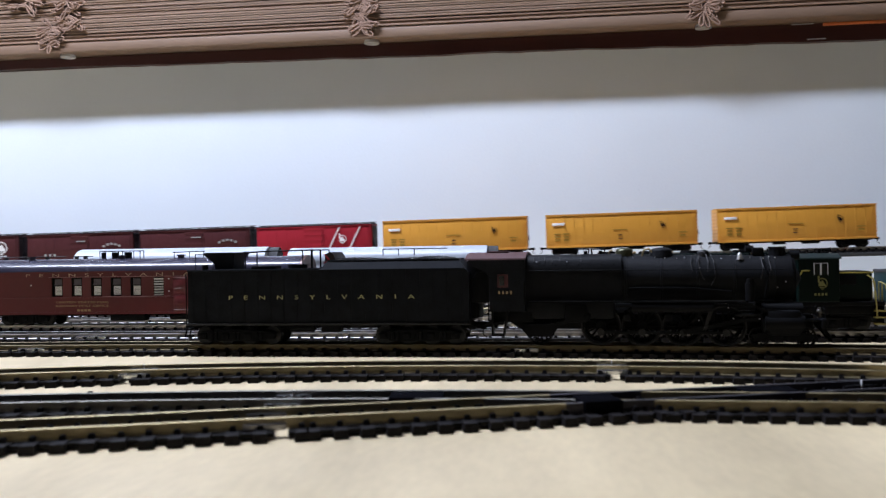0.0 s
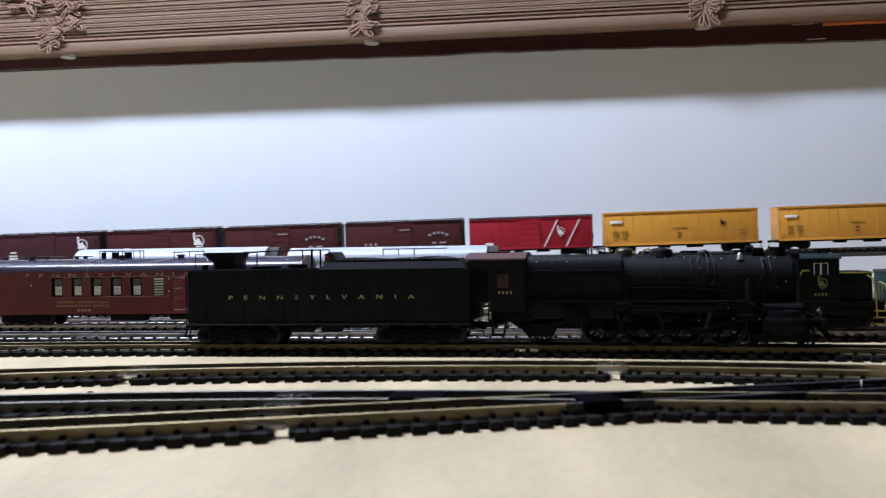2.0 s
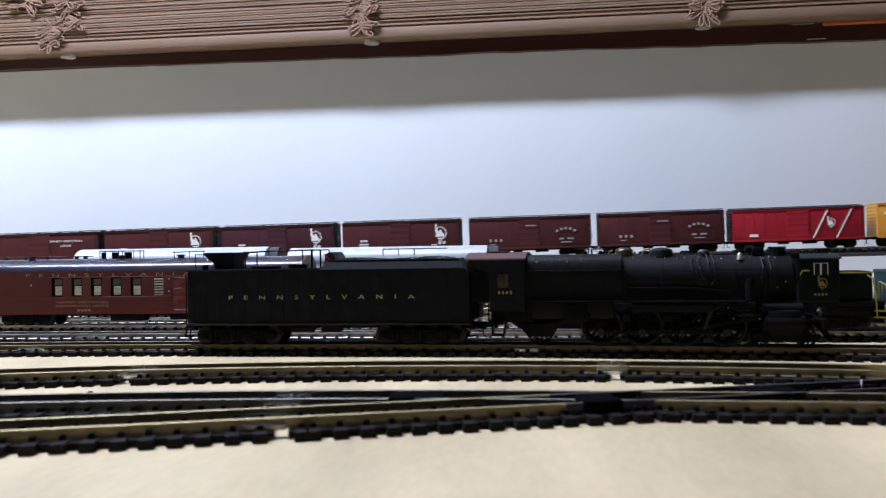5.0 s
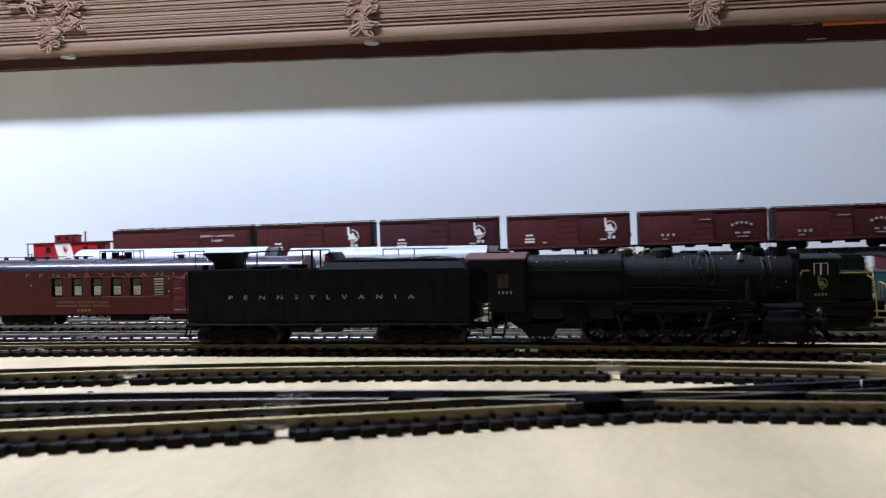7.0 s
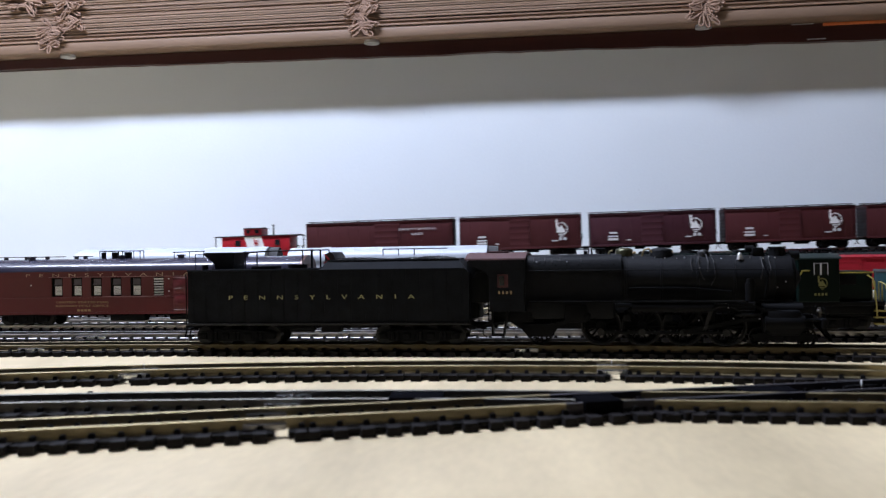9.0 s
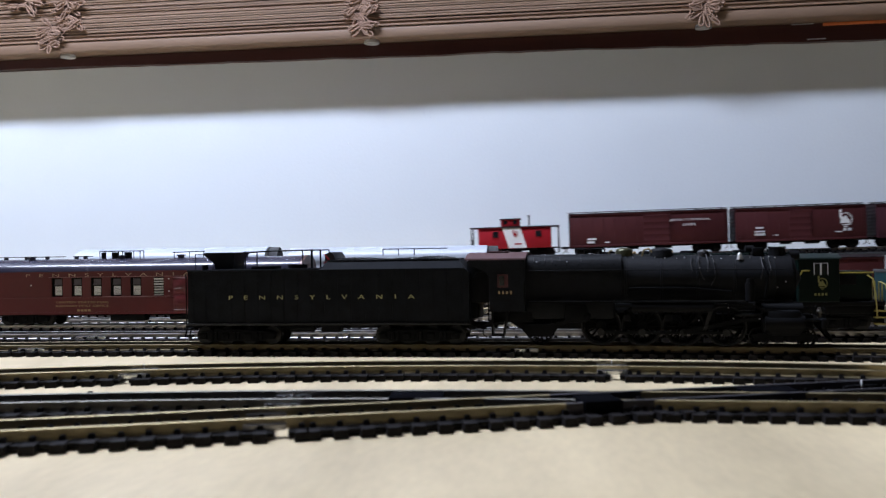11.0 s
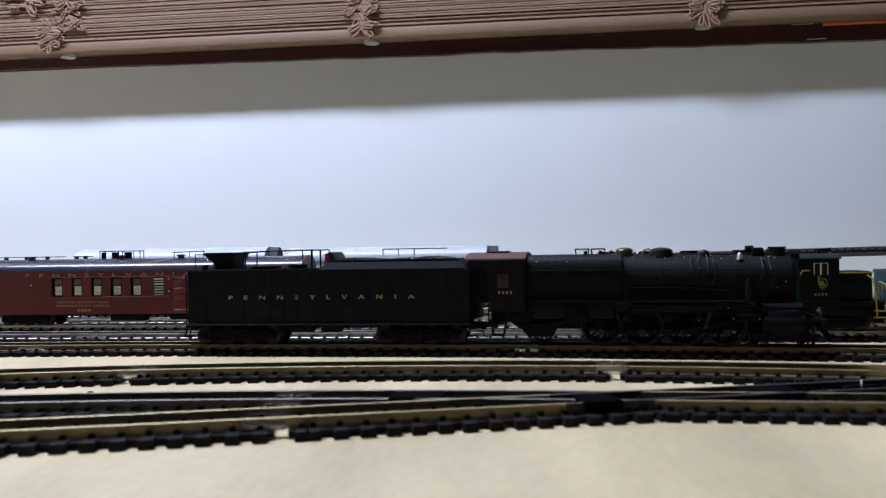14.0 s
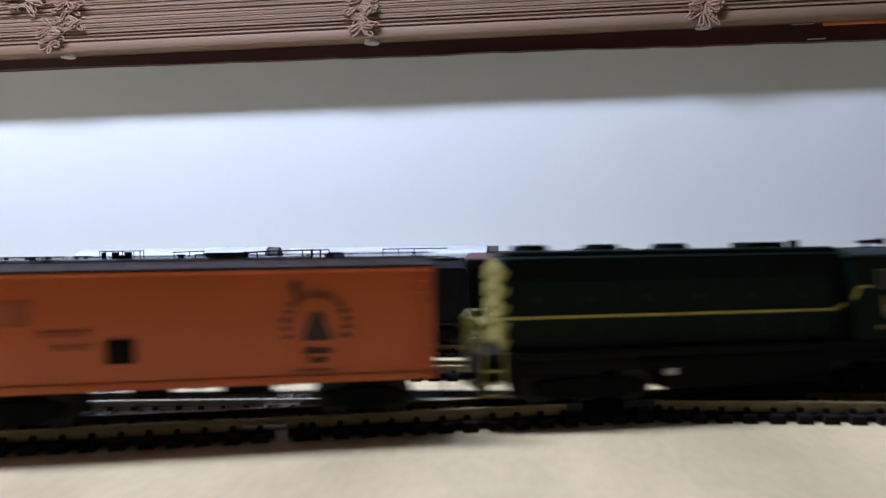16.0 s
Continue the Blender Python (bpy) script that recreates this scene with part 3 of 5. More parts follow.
def tracks():
    a = track(f_cross, -0.42, 0.26, "dull rail track on black plastic ties", M["dull"], split=(0.020, M["brass"]))
    joiner(a, f_cross, -0.0935, 1, True)
    joiner(a, f_cross, -0.0935, -1)
    b = track(f_front, -1.50, 0.36, "brass rail track crossing another track", split=(0.010, M["darkrail"]), z=0.0003, gaps=(-0.0840,))
    joiner(b, f_front, -0.0900, -1, surface=M["satin"])
    joiner(b, f_front, -0.0900, 1, surface=M["satin"])
    joiner(b, f_front, 0.1165, 1, True, surface=M["darkrail"])
    joiner(b, f_front, 0.108, -1, surface=M["satin"])
    c = track(f_mid, -0.46, 0.20, "gently curved brass rail track on black ties", ties=(None, 0.128), gaps=(-0.1860, 0.0270))
    joiner(c, f_mid, -0.186, 1, True)
    joiner(c, f_mid, -0.186, -1)
    joiner(c, f_mid, 0.027, 1, True)
    joiner(c, f_mid, 0.027, -1)
    # the locomotive's shadow is put into this rail's colour along its whole length
    d = track(f_loco, -0.60, 0.42, "brass rail track under the steam locomotive, coloured darker for its shadow", M["worn"])
    joiner(d, f_loco, -0.298, -1, L=16)
    joiner(d, f_loco, -0.012, -1)
    e = track(lambda x: 0.535, -0.62, 0.55, "nickel rail track behind the steam locomotive", M["satin"])
    joiner(e, lambda x: 0.535, -0.30, -1, L=20)
    track(lambda x: 0.602, -0.75, 0.60, "nickel rail track under the mail coach", M["steel"])
    track(lambda x: 0.655, -0.75, 0.60, "nickel rail track under a parked wagon", M["steel"])
    track(lambda x: 0.730, -0.85, 0.70, "nickel rail track under white coaches", M["steel"])
    track(lambda x: 0.860, -1.75, 2.68, "nickel rail track far back on the table", M["steel"])
    # plastic frogs of the crossing
    fr = thing("crossing_frog", pose(-0.0470, 0.2965, 0.0012, 0, 0, 6), "black plastic frog where two tracks cross", "track crossing", "crossing frogs")
    part("block", box(B(), -9.5, 9.5, -7.5, 5.0, 0, 3.75, 0.4), M["frog"], fr)
    copy_thing(fr, pose(0.0760, 0.3140, 0.0010, 0, 0, 6))
    gd = thing("guard_block", pose(0.0165, 0.2845, 0.0012, 0, 0, 16), "black plastic guard block on the crossing rail", "track crossing")
    part("block", box(B(), -6.6, 6.6, -3.0, 11.0, 0, 4.30, 0.5), M["frog"], gd)
    # fallen screw head and specks on the table
    sp = thing("screw_head", Matrix.Translation((-0.188, 0.328, 0.001 * TABLE)), "small dark screw head set in the table", "screw")
    part("head", ball(cyl(B(), (0, 0, 0.4), "z", 1.4, 0.8, 12), (0, 0, 0.8), 1.2, 0.5), M["frog"], sp)


GRADE = 0.0162
ELEV = lambda x: 0.0479 + GRADE * x
ELEV_Y = 0.9950


def high_line():
    """The climbing track on a thin dark deck over slender risers."""
    deck = thing("elevated_track", pose(0, ELEV_Y, ELEV(0), 0, -math.degrees(math.atan(GRADE)), 0), "climbing elevated track on a thin dark deck", "railway track")
    part("deck", box(B(), -1560, 2690, -19, 19, -10.2, -4.6 + TABLE, 0.4), M["deck"], deck, "thin dark deck board")
    for s in (-1, 1):
        bm = B()
        prism(bm, [(s * 8.75 + u, w - 2.6) for u, w in RAIL], -1560, 2690)
        part("rail", bm, M["steel"], deck)
    for k in range(230):
        part("tie", TIE_OPEN, None, deck, at=(-930 + k * 8.1, 0, -4.6))
    far_ties(deck, [(-1.55 + k * 0.0081, 0, 0) for k in range(76)] + [(0.94 + k * 0.0081, 0, 0) for k in range(215)], -4.6)
    for k in range(25):
        x = -1.39 + k * 0.163
        h = 1000 * ELEV(x) - 10.4
        rs = thing("riser", Matrix.Translation((x, ELEV_Y, 0)), "grey riser block that carries the elevated track", "support", "risers under the elevated track")
        part("block", box(B(), -9, 9, -14, 14, TABLE, h, 0.8), M["riser"], rs)


# ---- rolling stock ----
RAIL_TOP = 0.0046


def on_track(f, x):
    g = (f(x + 1e-4) - f(x - 1e-4)) / 2e-4
    return pose(x, f(x), RAIL_TOP, 0, 0, math.degrees(math.atan(g)))


def spoked_wheel_bm(r, spokes):
    bm = B()
    for s in (-1, 1):
        y = s * 8.4
        n = 28
        for k in range(n):
            a, b = math.tau * k / n, math.tau * (k + 1) / n
            ring = []
            for t in (a, b):
                ring.append([(rr * math.cos(t), yy, rr * math.sin(t)) for rr, yy in ((r, y - 1.2), (r, y + 1.2), (r * 0.84, y + 1.2), (r * 0.84, y - 1.2))])
            v = [[bm.verts.new(p) for p in q] for q in ring]
            for i in range(4):
                bm.faces.new((v[0][i], v[0][(i + 1) % 4], v[1][(i + 1) % 4], v[1][i]))
        for k in range(spokes):
            t = math.tau * k / spokes
            tube(bm, [(0, y, 0), (r * 0.88 * math.cos(t), y, r * 0.88 * math.sin(t))], 0.45, 5)
        cyl(bm, (0, y, 0), "y", r * 0.24, 3.2, 12)
        plate(bm, [(r * 0.85 * math.cos(t), r * 0.85 * math.sin(t)) for t in [radians(60 + 12 * i) for i in range(6)]], y - 1, y + 1)
    cyl(bm, (0, 0, 0), "y", 1.6, 16, 10)
    return bm


def steam_locomotive(m):
    lo = thing("steam_locomotive", m, "black weathered steam locomotive model with red-roofed cab", "locomotive")
    bk, so = M["black"], M["soot"]
    bm = B()
    prof = [(-10, 12.6)]
    for x in (-8, 10, 28, 46, 62):
        r = 12.6 - (x + 10) * 0.0128
        prof += [(x - 0.6, r), (x - 0.5, r + 0.3), (x + 0.5, r + 0.3), (x + 0.6, r)]
    lathe(bm, prof + [(66, 11.6)], 34.6)
    part("boiler", bm, bk, lo, "rounded black boiler with bands")
    bm = B()
    prism(bm, [(-13.4, 24), (-13.6, 40), (-12.6, 44.5), (-9.5, 47.2), (0, 48.0), (9.5, 47.2), (12.6, 44.5), (13.6, 40), (13.4, 24)], -60, -10)
    box(bm, -60, -14, -11, 11, 14, 25, 1.0)
    for x in range(-56, -12, 6):
        for s in (-1, 1):
            cyl(bm, (x, s * 12.9, 42.5), "y", 0.4, 0.6, 6)
    part("firebox", bm, bk, lo, "square-topped black firebox")
    bm = B()
    lathe(bm, [(65.5, 11.9), (73.8, 11.9), (74.1, 10.4), (75.4, 10.2), (75.6, 7.8), (76.8, 5.2), (78.4, 2.6), (79.2, 0.6)], 34.6)
    part("smokebox", bm, so, lo, "dark smokebox with round front door")
    # cab
    bm = B()
    for s in (-1, 1):
        y = s * 15.2
        plate(bm, [(-79, 19), (-60, 19), (-60, 46.5), (-90, 46.5), (-90, 43), (-86, 41.5), (-81, 39), (-79, 36)], y - 0.5, y + 0.5)
    box(bm, -61, -60, -15, 15, 19, 47)
    box(bm, -80, -60, -15, 15, 18, 19.2)
    cab = part("cab", bm, M["brun"], lo, "dark green cab sides")
    # black blocks added to keep the gap between cab and tender dark
    bm = B()
    box(bm, -92, -80.4, -12, 12, 22.6, 45.4, 0.8)
    box(bm, -92, -86.5, -9, 9, 14.0, 23.0, 0.6)
    tube(bm, [(-88, -12.5, 36), (-86, -12.8, 39), (-80, -13, 40)], 0.4, 6)
    part("backhead", bm, so, cab, "black filler blocks and a pipe in the gap behind the cab")
    bm = B()
    prism(bm, [(-16.4, 45.6), (-16.2, 46.4), (-10, 48.8), (0, 49.7), (10, 48.8), (16.2, 46.4), (16.4, 45.6), (9.5, 47.6), (0, 48.6), (-9.5, 47.6)], -92, -59.5)
    box(bm, -82, -70, -5, 5, 49.0, 50.4, 0.4)
    part("cab_roof", bm, M["maroonroof"], cab, "oxide red cab roof")
    bm = B()
    box(bm, -74.6, -69.0, -16.0, -15.5, 31.0, 38.0, 0.1)
    part("cab_window", bm, M["keyred"], cab, "reddish cab window frames", smooth=False)
    bm = B()
    box(bm, -73.6, -70.9, -16.25, -15.9, 32, 37.2)
    part("window_glass", bm, M["glass"], cab, smooth=False)
    bars(cab, [(-74.2 + i * 2.1, -73.3 + i * 2.1, 28.3, 1.5) for i in range(4)], -15.7, M["paleg"], "number_bar")
    bm = B()
    tube(bm, [(-79.6, -15.6, 12), (-79.6, -15.6, 36)], 0.35, 5)
    tube(bm, [(-60.5, -15.8, 22), (-60.5, -15.8, 34)], 0.35, 5)
    part("grab_rail", bm, so, cab)
    bm = B()
    box(bm, -78, -72, -15, -9, 5, 6, 0.2)
    box(bm, -78, -72, -15, -9, 11, 12, 0.2)
    plate(bm, [(-78.2, 5), (-77.4, 5), (-77.4, 18.5), (-78.2, 18.5)], -15, -10)
    plate(bm, [(-72.4, 5), (-71.6, 5), (-69, 18.5), (-70, 18.5)], -15, -10)
    part("cab_steps", bm, so, lo)
    # domes, stack, bell, whistle
    bm = B()
    cyl(bm, (68.0, 0, 47.4), "z", 4.4, 5.0, 20, 3.9)
    cyl(bm, (68.0, 0, 50.0), "z", 4.5, 0.9, 20)
    part("smokestack", bm, so, lo)
    bm = B()
    cyl(bm, (10.5, 0, 47.6), "z", 6.4, 3.6, 24, 5.8)
    ball(bm, (10.5, 0, 49.0), 5.8, 0.35, 20)
    part("sand_dome", bm, bk, lo)
    bm = B()
    cyl(bm, (-8.6, 0, 48.2), "z", 4.9, 3.2, 24, 4.5)
    ball(bm, (-8.6, 0, 49.6), 4.6, 0.36, 20)
    part("steam_dome", bm, M["olive"], lo, "dull olive brass steam dome")
    bm = B()
    cyl(bm, (31.5, -1.5, 46.6), "z", 3.3, 3.2, 18, 3.0)
    ball(bm, (31.5, -1.5, 48.0), 3.0, 0.5, 16)
    part("check_valve_dome", bm, M["wheel"], lo)
    bm = B()
    tube(bm, [(0.5, -3, 46.5), (1.5, -3, 49.6), (4.0, -3, 50.4), (6.0, -3, 48.2)], 0.5, 6)
    tube(bm, [(-17.2, -2, 47.2), (-16.0, -2, 49.4), (-14.8, -2, 49.6)], 0.45, 6)
    part("whistle_pipe", bm, M["brass"], lo, "small brass whistle pipes")
    bm = B()
    ball(bm, (49, -7.0, 46.0), 1.25, 1.5)
    cyl(bm, (49, -7.0, 44.9), "z", 1.7, 1.2, 16, 1.3)
    part("bell", bm, M["bright"], lo, "bright metal bell")
    bm = B()
    box(bm, 55.5, 61, -4, 4, 46, 50.2, 0.6)
    cyl(bm, (54.5, 0, 49.5), "x", 1.8, 4, 14)
    cyl(bm, (76, 0, 46.0), "x", 2.4, 5, 16)
    part("headlight", bm, so, lo)
    bm = B()
    for x, z in ((-29, 49.0), (-21, 49.0)):
        cyl(bm, (x, 0, z - 0.6), "z", 1.0, 2.6, 10)
    tube(bm, [(-33.6, -2, 47), (-34.4, -2, 50.6), (-27, -2, 50.6), (-27.6, -2, 47)], 0.4, 5)
    tube(bm, [(-25.4, -2, 47), (-25.8, -2, 50.6), (-18.6, -2, 50.6), (-19.4, -2, 47)], 0.4, 5)
    part("safety_valve", bm, so, lo)
    bm = B()
    for x, s in ((-9.5, 1), (-3.5, 1), (11.5, 1), (15.5, 1)):
        ball(bm, (x, -2, 48.4), 1.0, 0.8, 8)
    part("turret_fitting", bm, M["paleg"], lo, "brassy pipe fittings")
    # running board, pipes, handrail
    bm = B()
    for s in (-1, 1):
        y = s * 14.6
        plate(bm, [(-58, 23.6), (50, 23.6), (58, 20), (76, 17.6), (76, 16.9), (57.5, 19), (49.6, 22.8), (-58, 22.8)], y - 2.4, y + 1.2)
    part("running_board", bm, so, lo)
    bm = B()
    for s in (-1, 1):
        tube(bm, [(-58, s * 13.9, 39.6), (-10, s * 13.5, 39.6), (70, s * 12.3, 39.2)], 0.28, 5)
        for x in (-40, -20, 0, 20, 40, 60):
            cyl(bm, (x, s * 13.1, 39.5), "y", 0.4, 2.0, 6)
    part("handrail", bm, so, lo)
    bm = B()
    tube(bm, [(29, -6, 47), (28.4, -10.5, 43.4), (29.4, -12.9, 37.6), (31, -13.0, 34)], 0.32, 6)
    tube(bm, [(32.5, -6, 47), (33.4, -10.6, 43), (32.6, -12.9, 38.6)], 0.3, 6)
    tube(bm, [(35.0, -5, 47), (36.2, -10.4, 43), (36.6, -12.7, 36), (34.4, -13.2, 31.5)], 0.28, 6)
    tube(bm, [(25.4, -7, 46.2), (24.8, -11.2, 42), (25.4, -12.8, 38.4)], 0.26, 6)
    part("feed_pipe", bm, M["wheel"], lo, "thin dull metal feed pipes")
    bm = B()
    for x, z in ((-56, 45.0), (-53, 44.6), (-50, 45.2), (-46.5, 44.6), (-42, 45.0), (-31, 44.8)):
        tube(bm, [(x, -9.2, 47.3), (x + 0.4, -12.8, z - 0.6)], 0.24, 5)
    part("staybolt_pipe", bm, M["wheel"], lo, "short dull pipes over the firebox")
    bm = B()
    tube(bm, [(59, -7.5, 45.4), (59.6, -11.8, 40), (58.4, -12.6, 34.5)], 0.3, 6)
    tube(bm, [(62.6, -7.5, 45.2), (63.2, -11.7, 39.6), (62.4, -12.4, 35)], 0.3, 6)
    part("smokebox_pipe", bm, M["wheel"], lo, "curved dull pipes on the smokebox")
    bm = B()
    tube(bm, [(-6, -13.2, 30), (22, -12.9, 30), (44, -12.7, 28)], 0.7, 6)
    tube(bm, [(60, -9, 44), (62, -12.4, 36), (60, -12.8, 25)], 0.6, 6)
    cyl(bm, (53, -13.2, 28), "z", 2.4, 9, 14)
    cyl(bm, (53, -13.2, 33.4), "z", 1.7, 2.4, 14)
    part("piping", bm, so, lo, "thin black boiler pipes and pump")
    bm = B()
    for s in (-1, 1):
        cyl(bm, (15, s * 14.5, 20.4), "x", 2.7, 40, 16)
    part("air_tank", bm, so, lo)
    # frame, wheels, rods
    bm = B()
    box(bm, -50, 84, -6, 6, 8.5, 16, 0.6)
    box(bm, -59, -47, -9, 9, 9, 15, 0.8)
    box(bm, -40, -28, -12.5, -6, 12, 22, 1.0)
    box(bm, -79, -56, -11, 11, 12.2, 18.4, 0.8)
    plate(bm, [(-70, 12.6), (-56, 12.6), (-56, 6.5), (-60, 6.5)], -9, 9)
    box(bm, -94, -77, -3, 3, 8.6, 11.6, 0.6)
    for x in (-21, -0.2, 20.6, 41.4):
        box(bm, x - 9, x - 5.5, -12.5, 12.5, 13, 17, 0.4)
    part("frame", bm, so, lo)
    me = shared("driving wheel", lambda: spoked_wheel_bm(10.4, 14), M["soot"])
    me_rim = shared("driver tyre", lambda: tyre_bm(10.4), M["wheel"])
    for x in (-21, -0.2, 20.6, 41.4):
        w = part("driving_wheel", me, None, lo, at=(x, 0, 10.4))
        for s in (-1, 1):
            part("tyre", me_rim, None, w, at=(0, s * 9.45, 0))
    for s in (-1, 1):
        y = s * 12.6
        rod = part("side_rod", box(B(), -22, 42.4, y - 0.5, y + 0.5, 6.4, 8.2, 0.2), so, lo, "dull black side rod")
        for x in (-21, -0.2, 20.6, 41.4):
            part("crank_pin", cyl(B(), (x, y, 7.3), "y", 1.9, 2.0, 12), M["wheel"], rod)
        part("main_rod", plate(B(), [(20.6, 6.6), (50, 13.0), (58, 13.6), (58, 15.2), (50, 14.8), (20.2, 8.6)], y - 1.8 if s < 0 else y + 0.9, y - 0.9 if s < 0 else y + 1.8), so, lo)
        part("crosshead_guide", box(B(), 46, 60, y - 1.0, y + 1.0, 15.6, 16.8, 0.2), M["wheel"], lo)
        o = s * 2.2
        part("valve_rod", plate(B(), [(24, 13), (25.4, 13), (34, 21), (50, 20), (50, 21.2), (33.4, 22.2)], y + o - 0.35, y + o + 0.35), so, lo)
        part("link", plate(B(), [(30, 9), (31.6, 9), (35, 19), (33, 20)], y + o * 1.3 - 0.35, y + o * 1.3 + 0.35), M["wheel"], lo)
    for s in (-1, 1):
        bm = B()
        cyl(bm, (68, s * 13.0, 12.6), "x", 5.2, 17.4, 24)
        cyl(bm, (68, s * 12.2, 19.4), "x", 3.0, 19, 20)
        box(bm, 60.5, 76, s * 12.6 - 4.8, s * 12.6 + 4.8, 6.4, 19.0, 1.4)
        for x in (59.0, 77.4):
            cyl(bm, (x, s * 13.0, 12.6), "x", 4.4, 1.2, 20)
        part("cylinder", bm, so, lo)
    mp = shared("pilot wheel", lambda: spoked_wheel_bm(5.0, 10), M["soot"])
    mr = shared("pilot tyre", lambda: tyre_bm(5.0), M["wheel"])
    for x in (57.4, 79.6):
        w = part("pilot_wheel", mp, None, lo, at=(x, 0, 5.0))
        for s in (-1, 1):
            part("tyre", mr, None, w, at=(0, s * 9.45, 0))
    mw = shared("trailing wheel", lambda: spoked_wheel_bm(6.4, 10), M["soot"])
    part("trailing_wheel", mw, None, lo, at=(-53, 0, 6.4))
    for s in (-1, 1):
        part("trailing_frame", plate(B(), [(-62, 8), (-59, 4.6), (-47, 4.6), (-44, 9), (-36, 13), (-38, 14), (-46, 11.5), (-59, 11)], s * 11.6 - 1, s * 11.6 + 1), so, lo)
        part("pilot_frame", plate(B(), [(53, 6.2), (56, 3.4), (81, 3.4), (84, 6.2), (80, 7.2), (57, 7.2)], s * 11.2 - 0.7, s * 11.2 + 0.7), so, lo)
    # front deck and pilot
    bm = B()
    box(bm, 78, 88, -13.5, 13.5, 13.2, 14.4, 0.3)
    box(bm, 86, 88.4, -14.5, 14.5, 9.5, 14.6, 0.4)
    for k in range(13):
        y = -11 + k * 22 / 12
        tube(bm, [(88, y * 0.95, 10), (92.5, y * 0.55, 3.0)], 0.5, 5)
    box(bm, 91, 93.4, -6.5, 6.5, 2.4, 3.4, 0.2)
    for s in (-1, 1):
        tube(bm, [(88, s * 13, 14.5), (88, s * 13, 19), (88, s * 7, 19.6)], 0.3, 5)
    part("pilot", bm, so, lo, "black slatted pilot at the front")
    # bright balls added where small glints show on the locomotive
    for x, y, z in ((41, -16.2, 22.5), (42, -16.2, 20.2), (57, -15.4, 14.6), (28, -15.2, 13.8), (44.5, -16.0, 14.8), (70, -12.6, 33), (60, -8.6, 44.6), (29, -12.4, 40.2), (66, -11.5, 30), (-54, -12.9, 44.2), (-46, -12.9, 44.2), (-38, -12.9, 44.2)):
        part("oil_cup", ball(B(), (x, y, z), 0.3, 1.0, 8), M["bright"], lo, "tiny bright ball in place of a glint")
    # a row of bright specks that imitates sparkles along the boiler top
    rnd = random.Random(11)
    for x in (-4, 7, 12, 18, 22, 36, 40, 54, 63, 66):
        part("pipe_union", ball(B(), (x, -6.2, 45.6 - 0.012 * x + rnd.uniform(-0.6, 0.5)), rnd.uniform(0.22, 0.45), 1.0, 8), M["bright"], lo, "tiny bright speck in place of a sparkle")
    bm = B()
    ball(bm, (86.4, -6.2, 17.4), 1.4, 1.1)
    cyl(bm, (86.4, -6.2, 15.6), "z", 0.8, 2.4, 10)
    cyl(bm, (86.4, -6.2, 19.2), "z", 0.7, 0.8, 10)
    part("class_lamp", bm, M["dull"], lo, "dull metal class lamp")
    return lo


def tyre_bm(r):
    bm = B()
    n = 28
    rows = [[bm.verts.new((q * math.cos(math.tau * k / n), y, q * math.sin(math.tau * k / n))) for q, y in ((r + 0.02, 0.25), (r * 0.93, 0.25), (r * 0.93, -0.25), (r + 0.02, -0.25))] for k in range(n)]
    for k in range(n):
        a, b = rows[k], rows[(k + 1) % n]
        for i in range(4):
            bm.faces.new((a[i], a[(i + 1) % 4], b[(i + 1) % 4], b[i]))
    return bm


